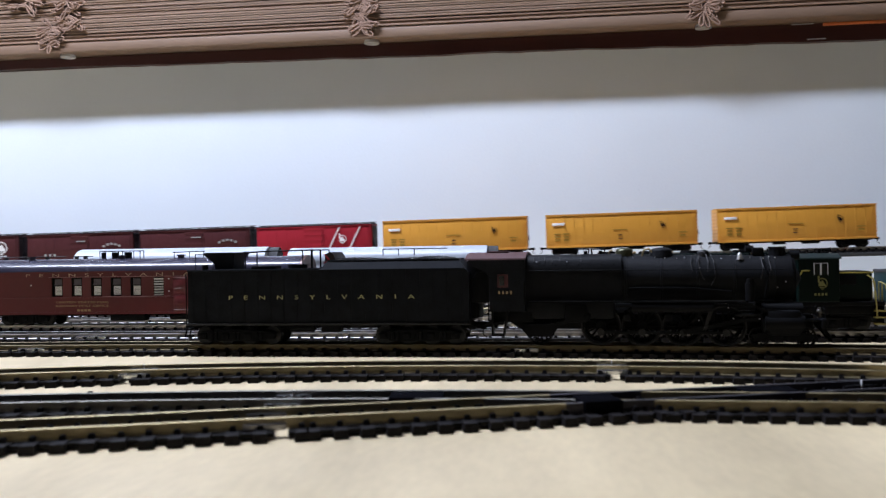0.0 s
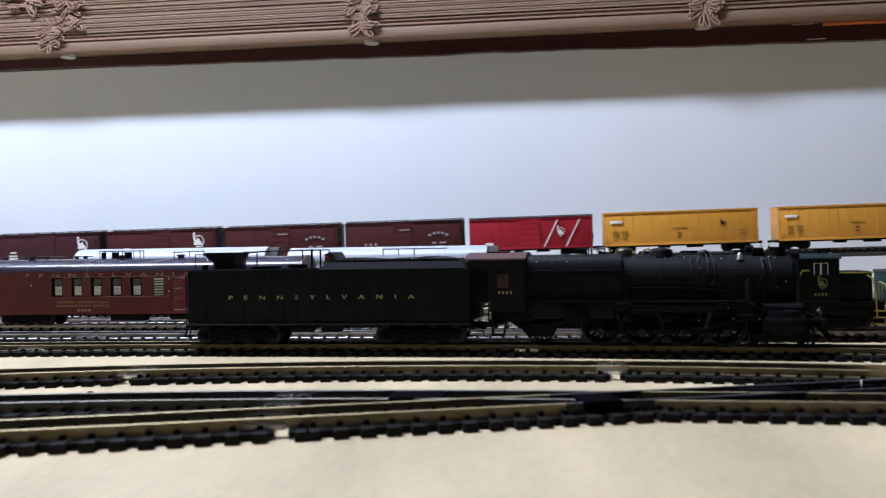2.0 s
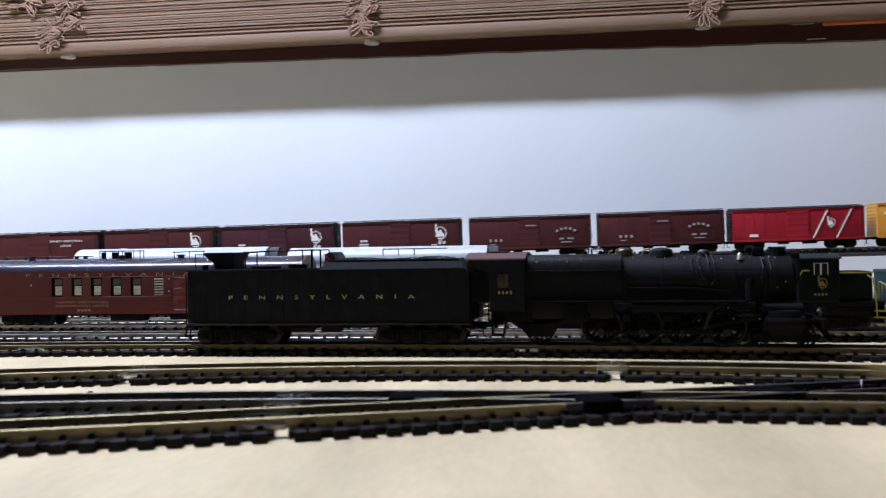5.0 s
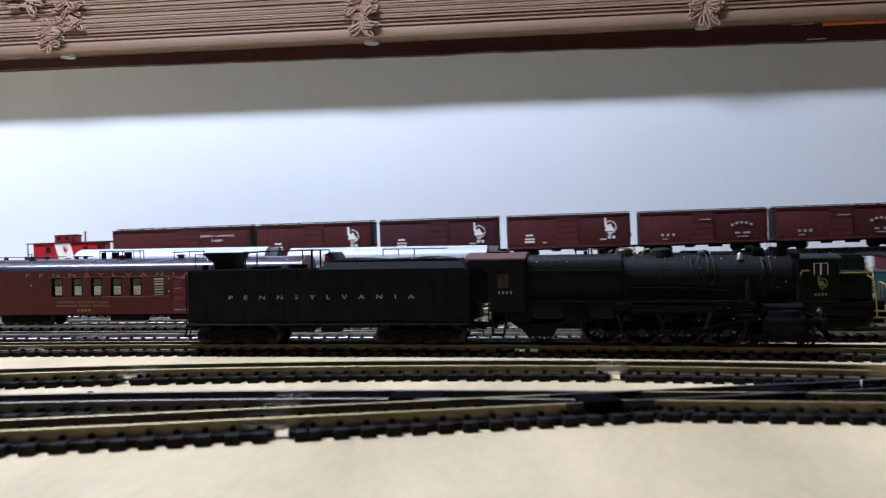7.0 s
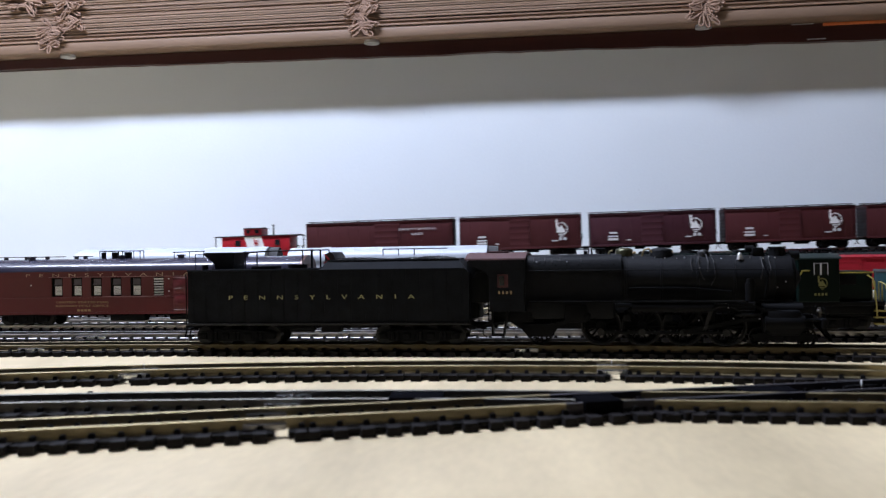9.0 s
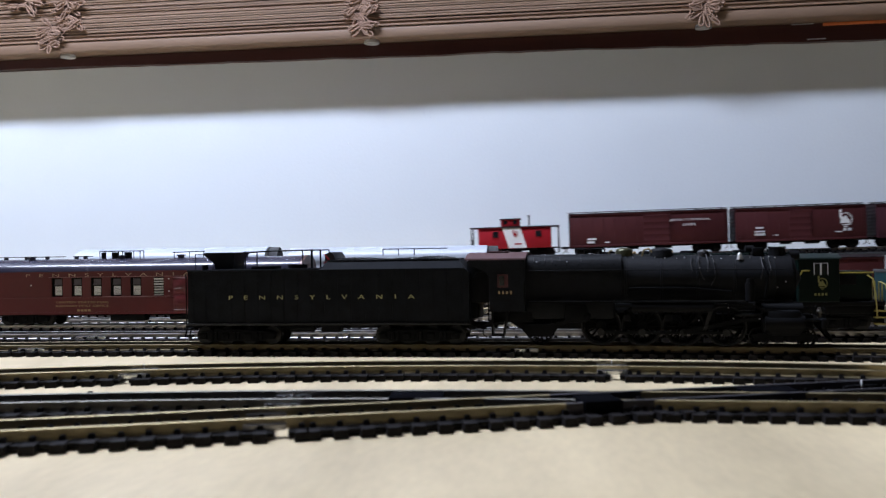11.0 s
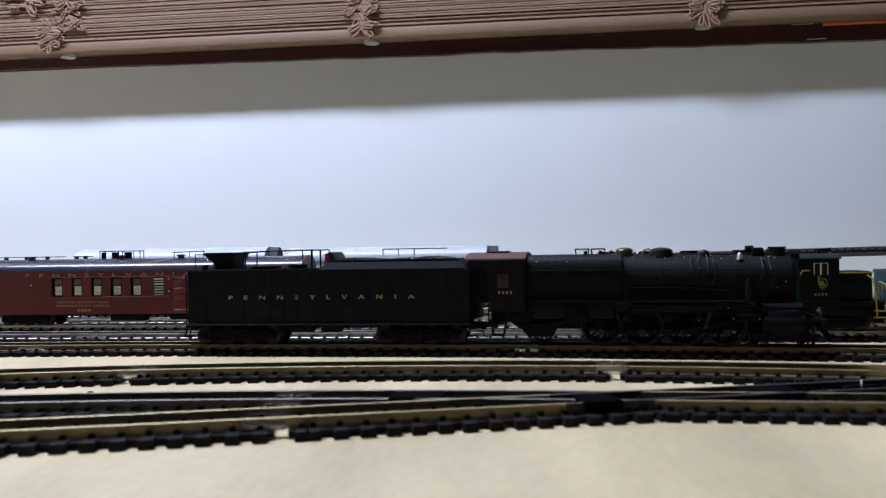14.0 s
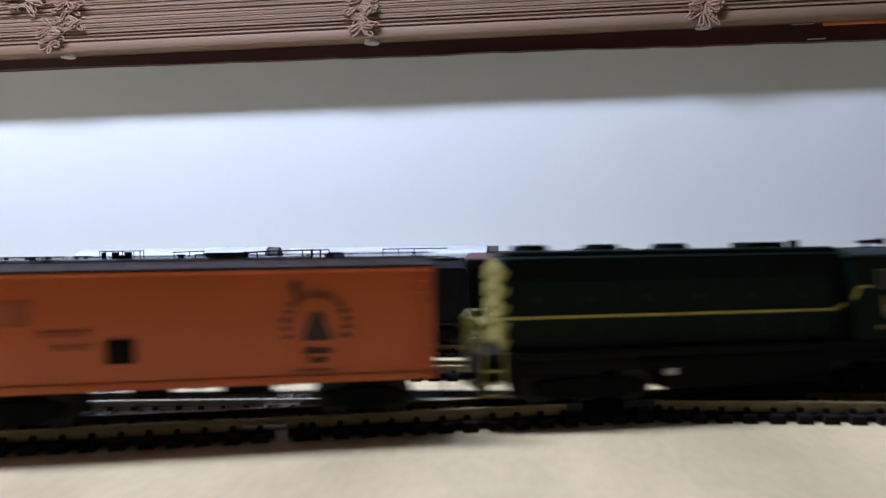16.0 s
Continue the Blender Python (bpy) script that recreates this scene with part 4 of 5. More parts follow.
def tender(m):
    te = thing("coal_tender", m, "long black coal tender lettered in gold", "tender")
    br, so = M["brun"], M["soot"]
    bm = B()
    plate(bm, [(-79, 11.5), (80, 11.5), (80, 39.4), (77.5, 41.6), (-79, 41.6)], -16.2, 16.2)
    box(bm, -2.2, 78.0, -16.0, 16.0, 41.6, 46.3, 0.0, 3.2)
    body = part("body", bm, br, te, "tall dark tender body with rivet seams")
    for k in range(21):
        x = -76 + k * 7.6
        top = 41 if x < 74 else 39
        for s in (-1, 1):
            part("seam", box(B(), x - 0.22, x + 0.22, s * 16.2 - 0.22, s * 16.2 + 0.22, 13, top), br, body)
    for s in (-1, 1):
        part("side_sill", box(B(), -79.2, 80.2, s * 16.6 - 0.7, s * 16.6 + 0.7, 11.2, 12.3, 0.15), M["wheel"], body)
        part("top_bead", box(B(), -79.2, -2.4, s * 16.0 - 0.6, s * 16.0 + 0.6, 41.2, 42.3, 0.3), br, body)
        part("top_bead", box(B(), 1.4, 74.4, s * 12.9 - 0.4, s * 11.7 + 0.4, 45.9, 46.9, 0.3), br, body)
    lettering(te, "PENNSYLVANIA", -54.6, 50.4, 26.6, 2.3, -16.5, M["gold"], 3.3)
    rnd = random.Random(3)
    bm = B()
    for k in range(760):
        x, y = rnd.uniform(5, 73), rnd.uniform(-11.0, 11.0)
        z = 46.2 + 2.0 * (1 - (y / 15) ** 2) * (0.6 + 0.4 * math.sin(x * 0.13)) - 0.03 * abs(x - 40)
        r = rnd.uniform(0.45, 1.05)
        bmesh.ops.create_icosphere(bm, subdivisions=1, radius=r, matrix=Matrix.LocRotScale((x, y, z), Euler((rnd.random() * 6, rnd.random() * 6, 0)), (1, rnd.uniform(0.6, 1), rnd.uniform(0.5, 0.9))))
    part("coal_load", bm, M["coal"], te, "heaped glossy black coal", smooth=False)
    # dog house, hatches and rails on the deck
    bm = B()
    plate(bm, [(-66, 42), (-55, 42), (-54.6, 51.2), (-72.5, 51.2), (-72.5, 50.2), (-67, 46)], -8, 8)
    box(bm, -73, -54, -8.6, 8.6, 51.0, 51.9, 0.3)
    part("doghouse", bm, br, te, "flared black cabin on the tender deck")
    bm = B()
    cyl(bm, (-20, 0, 43), "z", 5.5, 3, 20)
    box(bm, -45, -32, -7, 7, 42, 44, 0.5)
    cyl(bm, (-73, -6, 43.4), "z", 1.8, 3, 12)
    part("hatch", bm, so, te)
    bm = B()
    for y in (-12, 12):
        tube(bm, [(-76, y, 42), (-76, y, 51), (-70, y, 51)], 0.3, 5)
    for y in (-9, 9):
        tube(bm, [(-54, y, 51.4), (-38, y, 52.2), (-4, y, 52.6), (-4, y, 43)], 0.35, 5)
        for x in (-47.5, -14.0, -9):
            tube(bm, [(x, y, 42), (x, y, 52.4)], 0.42, 5)
    tube(bm, [(29, 4, 49), (29, 4, 52.4), (66, 4, 52.4)], 0.3, 5)
    tube(bm, [(47, 4, 49), (47, 4, 52.2)], 0.3, 5)
    tube(bm, [(38, 4, 49), (38, 4, 52.2)], 0.3, 5)
    part("deck_rail", bm, so, te, "thin wire rails along the deck")
    bm = B()
    plate(bm, [(-0.6, 44.8), (5.0, 46.2), (5.6, 47.6), (3.2, 51.2), (-0.4, 50.2)], -11.5, 11.5)
    board = part("coal_board", bm, M["wheel"], te, "dark grey coal board across the bunker")
    bm = B()
    plate(bm, [(-0.8, 44.8), (2.8, 46.8), (-0.6, 50.0), (-1.2, 50.0), (1.4, 46.9), (-1.4, 45.4)], -12.1, -11.4)
    part("board_edge", bm, M["cabred"], board, "thin red edge")
    bm = B()
    box(bm, -80, 81, -5, 5, 8.5, 11.6, 0.4)
    box(bm, -3, 8, -12, -6, 7, 11.6, 0.5)
    cyl(bm, (-15, -8, 9), "x", 2.2, 14, 12)
    part("underframe", bm, so, te)
    bm = B()
    for x0 in (-82, 79):
        box(bm, x0, x0 + 4, -15, -10, 4.5, 5.4, 0.2)
        box(bm, x0, x0 + 4, -15, -10, 8.6, 9.4, 0.2)
        plate(bm, [(x0 + 0.2, 4.5), (x0 + 0.9, 4.5), (x0 + 2.4, 12), (x0 + 1.6, 12)], -15, -14.2)
    tube(bm, [(-80.5, -14.8, 6), (-80.5, -14.8, 40)], 0.35, 5)
    tube(bm, [(81, -14.8, 12), (81, -14.8, 38)], 0.35, 5)
    part("step", bm, so, te)
    for x in (-52, 52):
        truck(te, x, 13.2, 4, 5.0)
    couplers(te, 80)
    bm = B()
    tube(bm, [(80, 0, 10), (92, 0, 10)], 1.2, 6)
    tube(bm, [(80, -7, 13), (86, -7, 9), (92, -8, 13)], 0.7, 6)
    part("drawbar", bm, so, te)
    return te


def arch(w, z0, z1, n=10):
    return [(w * math.cos(math.pi * k / n), z0 + (z1 - z0) * math.sin(math.pi * k / n)) for k in range(n + 1)]


def mail_coach(m):
    co = thing("mail_coach", m, "tuscan red mail coach with dark shiny roof", "passenger car")
    h = 131.0
    bm = B()
    wins = [-55.5 + k * 15.3 for k in range(5)]
    # side with real window openings towards the viewer
    xs = [-h]
    for w in wins:
        xs += [w - 4.3, w + 4.3]
    xs += [19.0, 27.0, h]
    for i in range(len(xs) - 1):
        opening = i % 2 == 1
        if opening:
            box(bm, xs[i], xs[i + 1], -16.5, -15.3, 9.0, 21.6)
            box(bm, xs[i], xs[i + 1], -16.5, -15.3, 35.3, 40.4)
        else:
            box(bm, xs[i], xs[i + 1], -16.5, -15.3, 9.0, 40.4)
    box(bm, -h, h, 15.3, 16.5, 9.0, 40.4)
    box(bm, -h, -h + 1, -15.3, 15.3, 9.0, 40.4)
    box(bm, h - 1, h, -15.3, 15.3, 9.0, 40.4)
    box(bm, -h, h, -15.3, 15.3, 8.4, 9.4)
    box(bm, -h, h, -17.0, -16.4, 9.0, 10.2)
    part("body", bm, M["tuscan"], co, "smooth tuscan red side", smooth=False)
    part("belt_rail", box(B(), -h, h, -17.0, -16.5, 20.5, 21.0, 0.1), M["tuscan"], co)
    # mouldings whose edge highlight is painted on as a pale colour
    part("belt_rail", box(B(), -20, 32, -17.1, -16.5, 21.2, 21.6, 0.1), M["paletrim"], co, "belt rail with its highlight painted pale")
    part("letter_rail", box(B(), -62, h, -17.1, -16.5, 35.7, 36.1, 0.1), M["paletrim"], co, "letterboard rail with its highlight painted pale")
    bm = B()
    prism(bm, arch(17.6, 40.0, 49.2, 16), -h - 1, h - 2)
    roof = part("roof", bm, M["coachroof"], co, "dark glossy arched roof")
    part("roof_end", prism(B(), arch(17.9, 39.8, 49.6, 16), h - 2, h + 0.5), M["copper"], roof, "copper brown roof end")
    bm = B()
    for x in (-83, -11, 35, 84):
        cyl(bm, (x, -4, 49.4), "z", 2.6, 3.2, 12, 2.2)
        cyl(bm, (x, -4, 51.0), "z", 3.2, 0.9, 12)
    part("roof_vent", bm, M["coachroof"], roof)
    for y in (2, 8):
        bm = B()
        tube(bm, [(-32, y, 48), (-32, y, 54.6), (0, y, 54.6), (0, y, 48)], 0.35, 5)
        tube(bm, [(-17, y, 48), (-17, y, 54.6)], 0.35, 5)
        tube(bm, [(-8, y, 48), (-8, y, 54.6)], 0.35, 5)
        part("roof_rail", bm, M["soot"], roof, "thin black roof rail")
    bm = B()
    tube(bm, [(25, 4, 53.0), (50, 4, 53.6)], 0.35, 5)
    for x in (26, 38, 49):
        tube(bm, [(x, 4, 48), (x, 4, 53.4)], 0.3, 5)
    part("roof_rail", bm, M["soot"], roof, "thin black roof rail")
    for x0, x1, step in ((-131, -62, 17.0), (-56, -40, 7.0)):
        bm = B()
        tube(bm, [(x0, 6, 51.0), (x1, 6, 51.0)], 0.35, 5)
        x = x0 + 3
        while x < x1:
            box(bm, x - 1.0, x + 1.0, 4.5, 7.5, 48.2, 51.5, 0.2)
            x += step
        part("roof_walk", bm, M["wheel"], roof, "thin dark roof walk on blocks")
    for x, r in ((-30.5, 1.8), (-21.5, 2.4), (-11, 2.8)):
        part("roof_pipe", cyl(B(), (x, 5, 51), "z", r, 5.6, 14), M["soot"], roof)
    for w in wins:
        win = part("window", box(box(box(box(B(), w - 4.3, w + 4.3, -15.9, -15.2, 34.5, 35.3), w - 4.3, w + 4.3, -15.9, -15.2, 21.6, 22.4), w - 4.3, w - 3.2, -15.9, -15.2, 22.4, 34.5), w + 3.4, w + 4.3, -15.9, -15.2, 22.4, 34.5), M["soot"], co, smooth=False)
        part("pane", box(B(), w - 3.2, w + 3.4, -15.4, -15.2, 22.4, 34.5), M["glass"], win)
        bm = B()
        for k in range(7):
            box(bm, w - 2.1, w + 3.3, -15.75, -15.45, 22.6 + k * 0.95, 23.40 + k * 0.95)
        part("shade", bm, M["white"], win, "drawn white slatted window shade", smooth=False)
        # upper sash, its glass reflection painted as flat grey
        bm = B()
        box(bm, w - 3.0, w + 3.3, -15.85, -15.45, 29.9, 30.5)
        box(bm, w - 2.4, w + 3.2, -15.7, -15.45, 30.5, 34.4)
        part("upper_sash", bm, M["sash"], win, "upper sash painted grey for its reflection", smooth=False)
    bm = B()
    for k in range(7):
        box(bm, 19.4, 26.6, -16.2, -15.2, 22.0 + k * 1.9, 23.1 + k * 1.9, 0.2)
    part("louvre", bm, M["shade"], co, "pale slatted louvre")
    part("louvre_back", box(B(), 19.1, 26.9, -15.0, -14.4, 21.6, 35.3), M["glass"], co)
    lettering(co, "PENNSYLVANIA", -80, 47.5, 37.4, 2.3, -16.6, M["palelet"], 2.5)
    lettering(co, "UNITED STATES MAIL", -56, -15, 17.4, 1.5, -16.6, M["paleg"])
    lettering(co, "RAILWAY POST OFFICE", -56.5, -15, 14.7, 1.5, -16.6, M["paleg"])
    bars(co, [(-40 + i * 2.8, -38 + i * 2.8, 11.4, 1.5) for i in range(4)], -16.5, M["paleg"], "number_bar")
    for x in (40.5, -124):
        d = part("door", box(box(box(B(), x - 6, x + 6, -17.0, -16.4, 10, 35.4, 0.2), x - 4.6, x + 4.6, -17.3, -16.9, 12, 22, 0.15), x - 4.6, x + 4.6, -17.3, -16.9, 24, 33.5, 0.15), M["tuscan"], co)
        bm = B()
        for z in (11.4, 27, 34.4):
            tube(bm, [(x - 5.8, -17.5, z), (x + 5.8, -17.5, z)], 0.22, 5)
        part("door_rail", bm, M["copper"], d)
    bm = B()
    for x, z in ((31, 25), (31, 34), (-76, 30)):
        ball(bm, (x, -16.7, z), 0.5)
    part("rivet_light", bm, M["bright"], co)
    bm = B()
    box(bm, -h + 4, h - 4, -4, 4, 6.5, 8.8, 0.4)
    box(bm, -16, 11, -14, -6, 3.4, 8.6, 0.8)
    box(bm, 60, 82, -14, -6, 3.4, 8.6, 0.8)
    cyl(bm, (40, -9, 6.2), "x", 2.3, 22, 12)
    part("underframe", bm, M["soot"], co, "dark battery boxes and tanks")
    for x in (-84, 96):
        truck(co, x, 16, 3, 5.0)
    couplers(co, h)
    return co


def diesel(m, label, group="", hood_top=50.0, cab_top=49.3, green=None, glow=False, short=0.0, nose_cut=0.0, nose_top=38.0):
    """A four-axle road switcher, short hood to +x."""
    g = green or M["cnjgreen"]
    lo = thing("diesel_locomotive", m, label, "locomotive", group)
    bm = B()
    box(bm, -82.5, 39, -11.2, 11.2, 17.6, hood_top - 2, 1.6)
    box(bm, -81, 38, -9.5, 9.5, hood_top - 3.6, hood_top, 1.5)
    hood = part("long_hood", bm, g, lo, "dark green engine hood with doors")
    panel = mesh_of("hood_door", box(B(), 0, 7.6, -0.25, 0.25, 20, 40, 0.12), g)
    for k in range(12):
        for s in (-1, 1):
            part("hood_door", panel, None, hood, at=(-78 + k * 9.4, s * 11.2, 0))
    for k in range(6):
        part("door_latch", box(B(), -71.5 + k * 18.8, -70.7 + k * 18.8, -11.9, -11.4, 33, 35), M["wheel"], hood)
    for x0, x1 in ((-80, -60), (12, 34)):
        bm = B()
        for k in range(8):
            box(bm, x0, x1, -11.7, -11.2, 41.2 + k * 0.75, 41.6 + k * 0.75)
        part("grille", bm, M["soot"], hood)
    for x in (-70, -45, -20):
        bm = B()
        cyl(bm, (x, 0, hood_top + 0.7), "z", 6.4, 1.6, 24, 6.0)
        cyl(bm, (x, 0, hood_top + 1.6), "z", 5.2, 0.5, 20)
        part("roof_fan", bm, M["soot"], hood)
    bm = B()
    box(bm, 6, 20, -6, 6, hood_top - 0.2, hood_top + 1.8, 0.5)
    cyl(bm, (27, 0, hood_top + 1.0), "z", 2.0, 2.6, 12)
    part("exhaust", bm, M["soot"], hood)
    # cab
    bm = B()
    c0, c1 = 38.7, 62.0
    box(bm, c0, c1, -16.3, 16.3, 17.6, cab_top - 3, 0.6)
    cab = part("cab", bm, g, lo, "dark green cab", smooth=False)
    bm = B()
    prism(bm, [(-16.8, cab_top - 3.2), (-16.6, cab_top - 2.4), (-11, cab_top - 0.3), (0, cab_top), (11, cab_top - 0.3), (16.6, cab_top - 2.4), (16.8, cab_top - 3.2)], c0 - 0.8, c1 + 1)
    part("cab_roof", bm, M["cabgreen"], cab)
    bm = B()
    wz = 33.6 if short else 35.0
    for x in (47.4, 50.9, 55.0):
        box(bm, x, x + (0.9 if x == 50.9 else 0.45), -16.9, -16.2, wz, wz + 6.8, 0.1)
    box(bm, 47.4, 55.4, -16.8, -16.2, wz + 6.6, wz + 6.95)
    part("window_frame", bm, M["shade"] if short else M["bellows"], cab, "thin window posts")
    part("pane", box(B(), 47.4, 55.4, -16.6, -16.25, wz, wz + 6.8), M["tinted"], cab)
    emblem(cab, 52.0, 28.6, 2.9, -16.6, M["dimgold"])
    bars(cab, [(47.6 + i * 2.0, 48.7 + i * 2.0, 22.2, 1.4) for i in range(4)], -16.5, M["dimgold"], "number_bar")
    bm = B()
    for y, r in ((-1.7, 1.0), (1.7, 0.8)):
        cyl(bm, (57, y, cab_top + 2.2), "x", 0.5, 7.4, 10, r)
        cyl(bm, (61, y, cab_top + 2.2), "x", r, 0.8, 12, r * 1.5)
    cyl(bm, (55.5, 0, cab_top + 0.8), "z", 0.9, 2.6, 10)
    box(bm, 54.6, 56.6, -2.4, 2.4, cab_top + 1.6, cab_top + 2.5, 0.2)
    part("horn", bm, M["soot"], cab)
    # nose
    bm = B()
    box(bm, 62, 82 - short - nose_cut, -11.5, 11.5, 17.6, nose_top, 1.8)
    nose = part("nose", bm, g, lo, "dark green short nose")
    part("nose_door", box(B(), 63.2, 72.6, -11.95, -11.4, nose_top - 8.0, nose_top - 2.2, 0.15), M["soot"], nose)
    part("headlight", box(B(), 61.8, 63.6, -3, 3, 43, 46.4, 0.4), headglow if glow else M["glass"], cab)
    # stripes
    bm = B()
    plate(bm, [(-82.6, 27.9), (35.2, 27.9), (38.6, 29.5), (38.6, 30.8), (35, 28.8), (-82.6, 28.8)], -11.75, -11.3)
    plate(bm, [(38.7, 31.4), (41.4, 35.8), (45, 35.8), (45, 36.5), (40.9, 36.5), (38.7, 32.8)], -16.75, -16.4)
    part("stripe_panel", bm, M["stripe"], lo, "yellow side stripe", smooth=False)
    bm = B()
    box(bm, 62.4, 82.2 - short - nose_cut, -11.85, -11.4, nose_top - 1.2, nose_top - 0.4)
    box(bm, 81.6 - short - nose_cut, 82.4 - short - nose_cut, -11.6, 11.6, nose_top - 1.2, nose_top - 0.4)
    part("nose_stripe", bm, M["stripe"], nose, "yellow nose stripe", smooth=False)
    # frame and tank
    bm = B()
    box(bm, -89, 89 - short, -15.5, 15.5, 15.2, 17.6, 0.3)
    box(bm, -84, 84 - short, -13, 13, 10.5, 15.4, 0.4)
    part("frame", bm, M["soot"], lo)
    bm = B()
    box(bm, -29, 33, -14.0, 14.0, 3.4, 14.8, 2.0)
    cyl(bm, (-30, -12.5, 12.6), "x", 2.2, 14, 14)
    part("fuel_tank", bm, M["soot"], lo)
    bm = B()
    box(bm, -28.6, -24.8, -14.6, -12.5, 8.6, 10.8, 0.3)
    part("fuel_gauge", bm, M["button"], lo, "small white fuel gauge")
    part("filler_cap", box(B(), -28.2, -25.6, -14.5, -12.5, 12.4, 13.2, 0.2), M["greyend"], lo)
    for x in (-54, 54 + 2.5 * short):
        truck(lo, x, 16.5, 3, 5.8)
    part("draft_gear", box(box(B(), 58, 87 - short, -11, 11, 8.6, 15.1, 0.4), -87, -58, -11, 11, 8.6, 15.1, 0.4), M["soot"], lo)
    # steps, pilots and yellow rails
    for s in (-1, 1):
        back = (-short, 0, 0) if s > 0 else (0, 0, 0)
        bm = B()
        box(bm, s * 88.6 - 0.6, s * 88.6 + 0.6, -14, 14, 4, 15.4, 0.3)
        part("pilot", bm, M["soot"], lo, at=back)
        for w in (-1, 1):
            bm = B()
            for z in (4.2, 8.0, 11.8):
                box(bm, s * 86.6 - 3, s * 86.6 + 3, w * 13.6 - 2.0, w * 13.6 + 2.0, z, z + 0.8, 0.15)
            part("step", bm, M["handrail"], lo, "yellow-edged steps", at=back)
            bm = B()
            if short:
                tube(bm, [(s * 84.6, w * 15.4, 9), (s * 84.0, w * 15.4, 22), (s * 82.6, w * 15.4, 31), (s * 80, w * 14, 33)], 0.45, 6)
                tube(bm, [(s * 90, w * 15.2, 8), (s * 90.4, w * 15.2, 24), (s * 89.4, w * 15.2, 26.5)], 0.5, 6)
            else:
                tube(bm, [(s * 83.2, w * 15.4, 5), (s * 83.2, w * 15.4, 27), (s * 84.2, w * 15.4, 29.5), (s * 87, w * 15.4, 29.8), (s * 89.4, w * 15.0, 27.5), (s * 90.2, w * 15.0, 5)], 0.42, 6)
            tube(bm, [(s * 90, w * 15, 27), (s * 90.2, w * 8, 28.5), (s * 90.2, w * 3, 28.5), (s * 90.2, w * 3, 17)], 0.4, 6)
            tube(bm, [(s * 90.2, w * 8, 28.5), (s * 90.2, w * 8, 17)], 0.45, 6)
            part("end_rail", bm, M["handrail"], lo, "yellow end handrail", at=back)
    bm = B()
    for w in (-1, 1):
        tube(bm, [(-83, w * 15.4, 27.6), (36, w * 15.4, 27.6)], 0.22, 5)
        for k in range(9):
            x = -80 + k * 14.2
            tube(bm, [(x, w * 15.4, 17), (x, w * 15.4, 27.6)], 0.22, 5)
    part("handrail", bm, M["cnjgreen"], lo)
    # chevrons across the end of the hood, which wrap a little round its corners
    z0 = 18.0
    while z0 + 7.5 < hood_top - 1:
        bm = B()
        plate(bm, [(-83.3, z0 + 0.4), (-82.4, z0), (-81.2, z0 + 1.2), (-80.6, z0 + 3.4), (-81.4, z0 + 3.4), (-82.4, z0 + 4.2), (-83.3, z0 + 4.6)], -11.9, -11.3)
        for s in (-1, 1):
            v = [bm.verts.new(p) for x in (-83.3, -82.5) for p in ((x, s * 11.4, z0), (x, 0, z0 + 3.2), (x, 0, z0 + 7.4), (x, s * 11.4, z0 + 4.2))]
            for q in ((0, 1, 2, 3), (7, 6, 5, 4), (0, 4, 5, 1), (1, 5, 6, 2), (2, 6, 7, 3), (3, 7, 4, 0)):
                bm.faces.new([v[i] for i in q])
        part("chevron", bm, M["handrail"], hood, "yellow painted chevron on the hood end", smooth=False)
        z0 += 5.6
    couplers(lo, 88 - short / 2)
    return lo


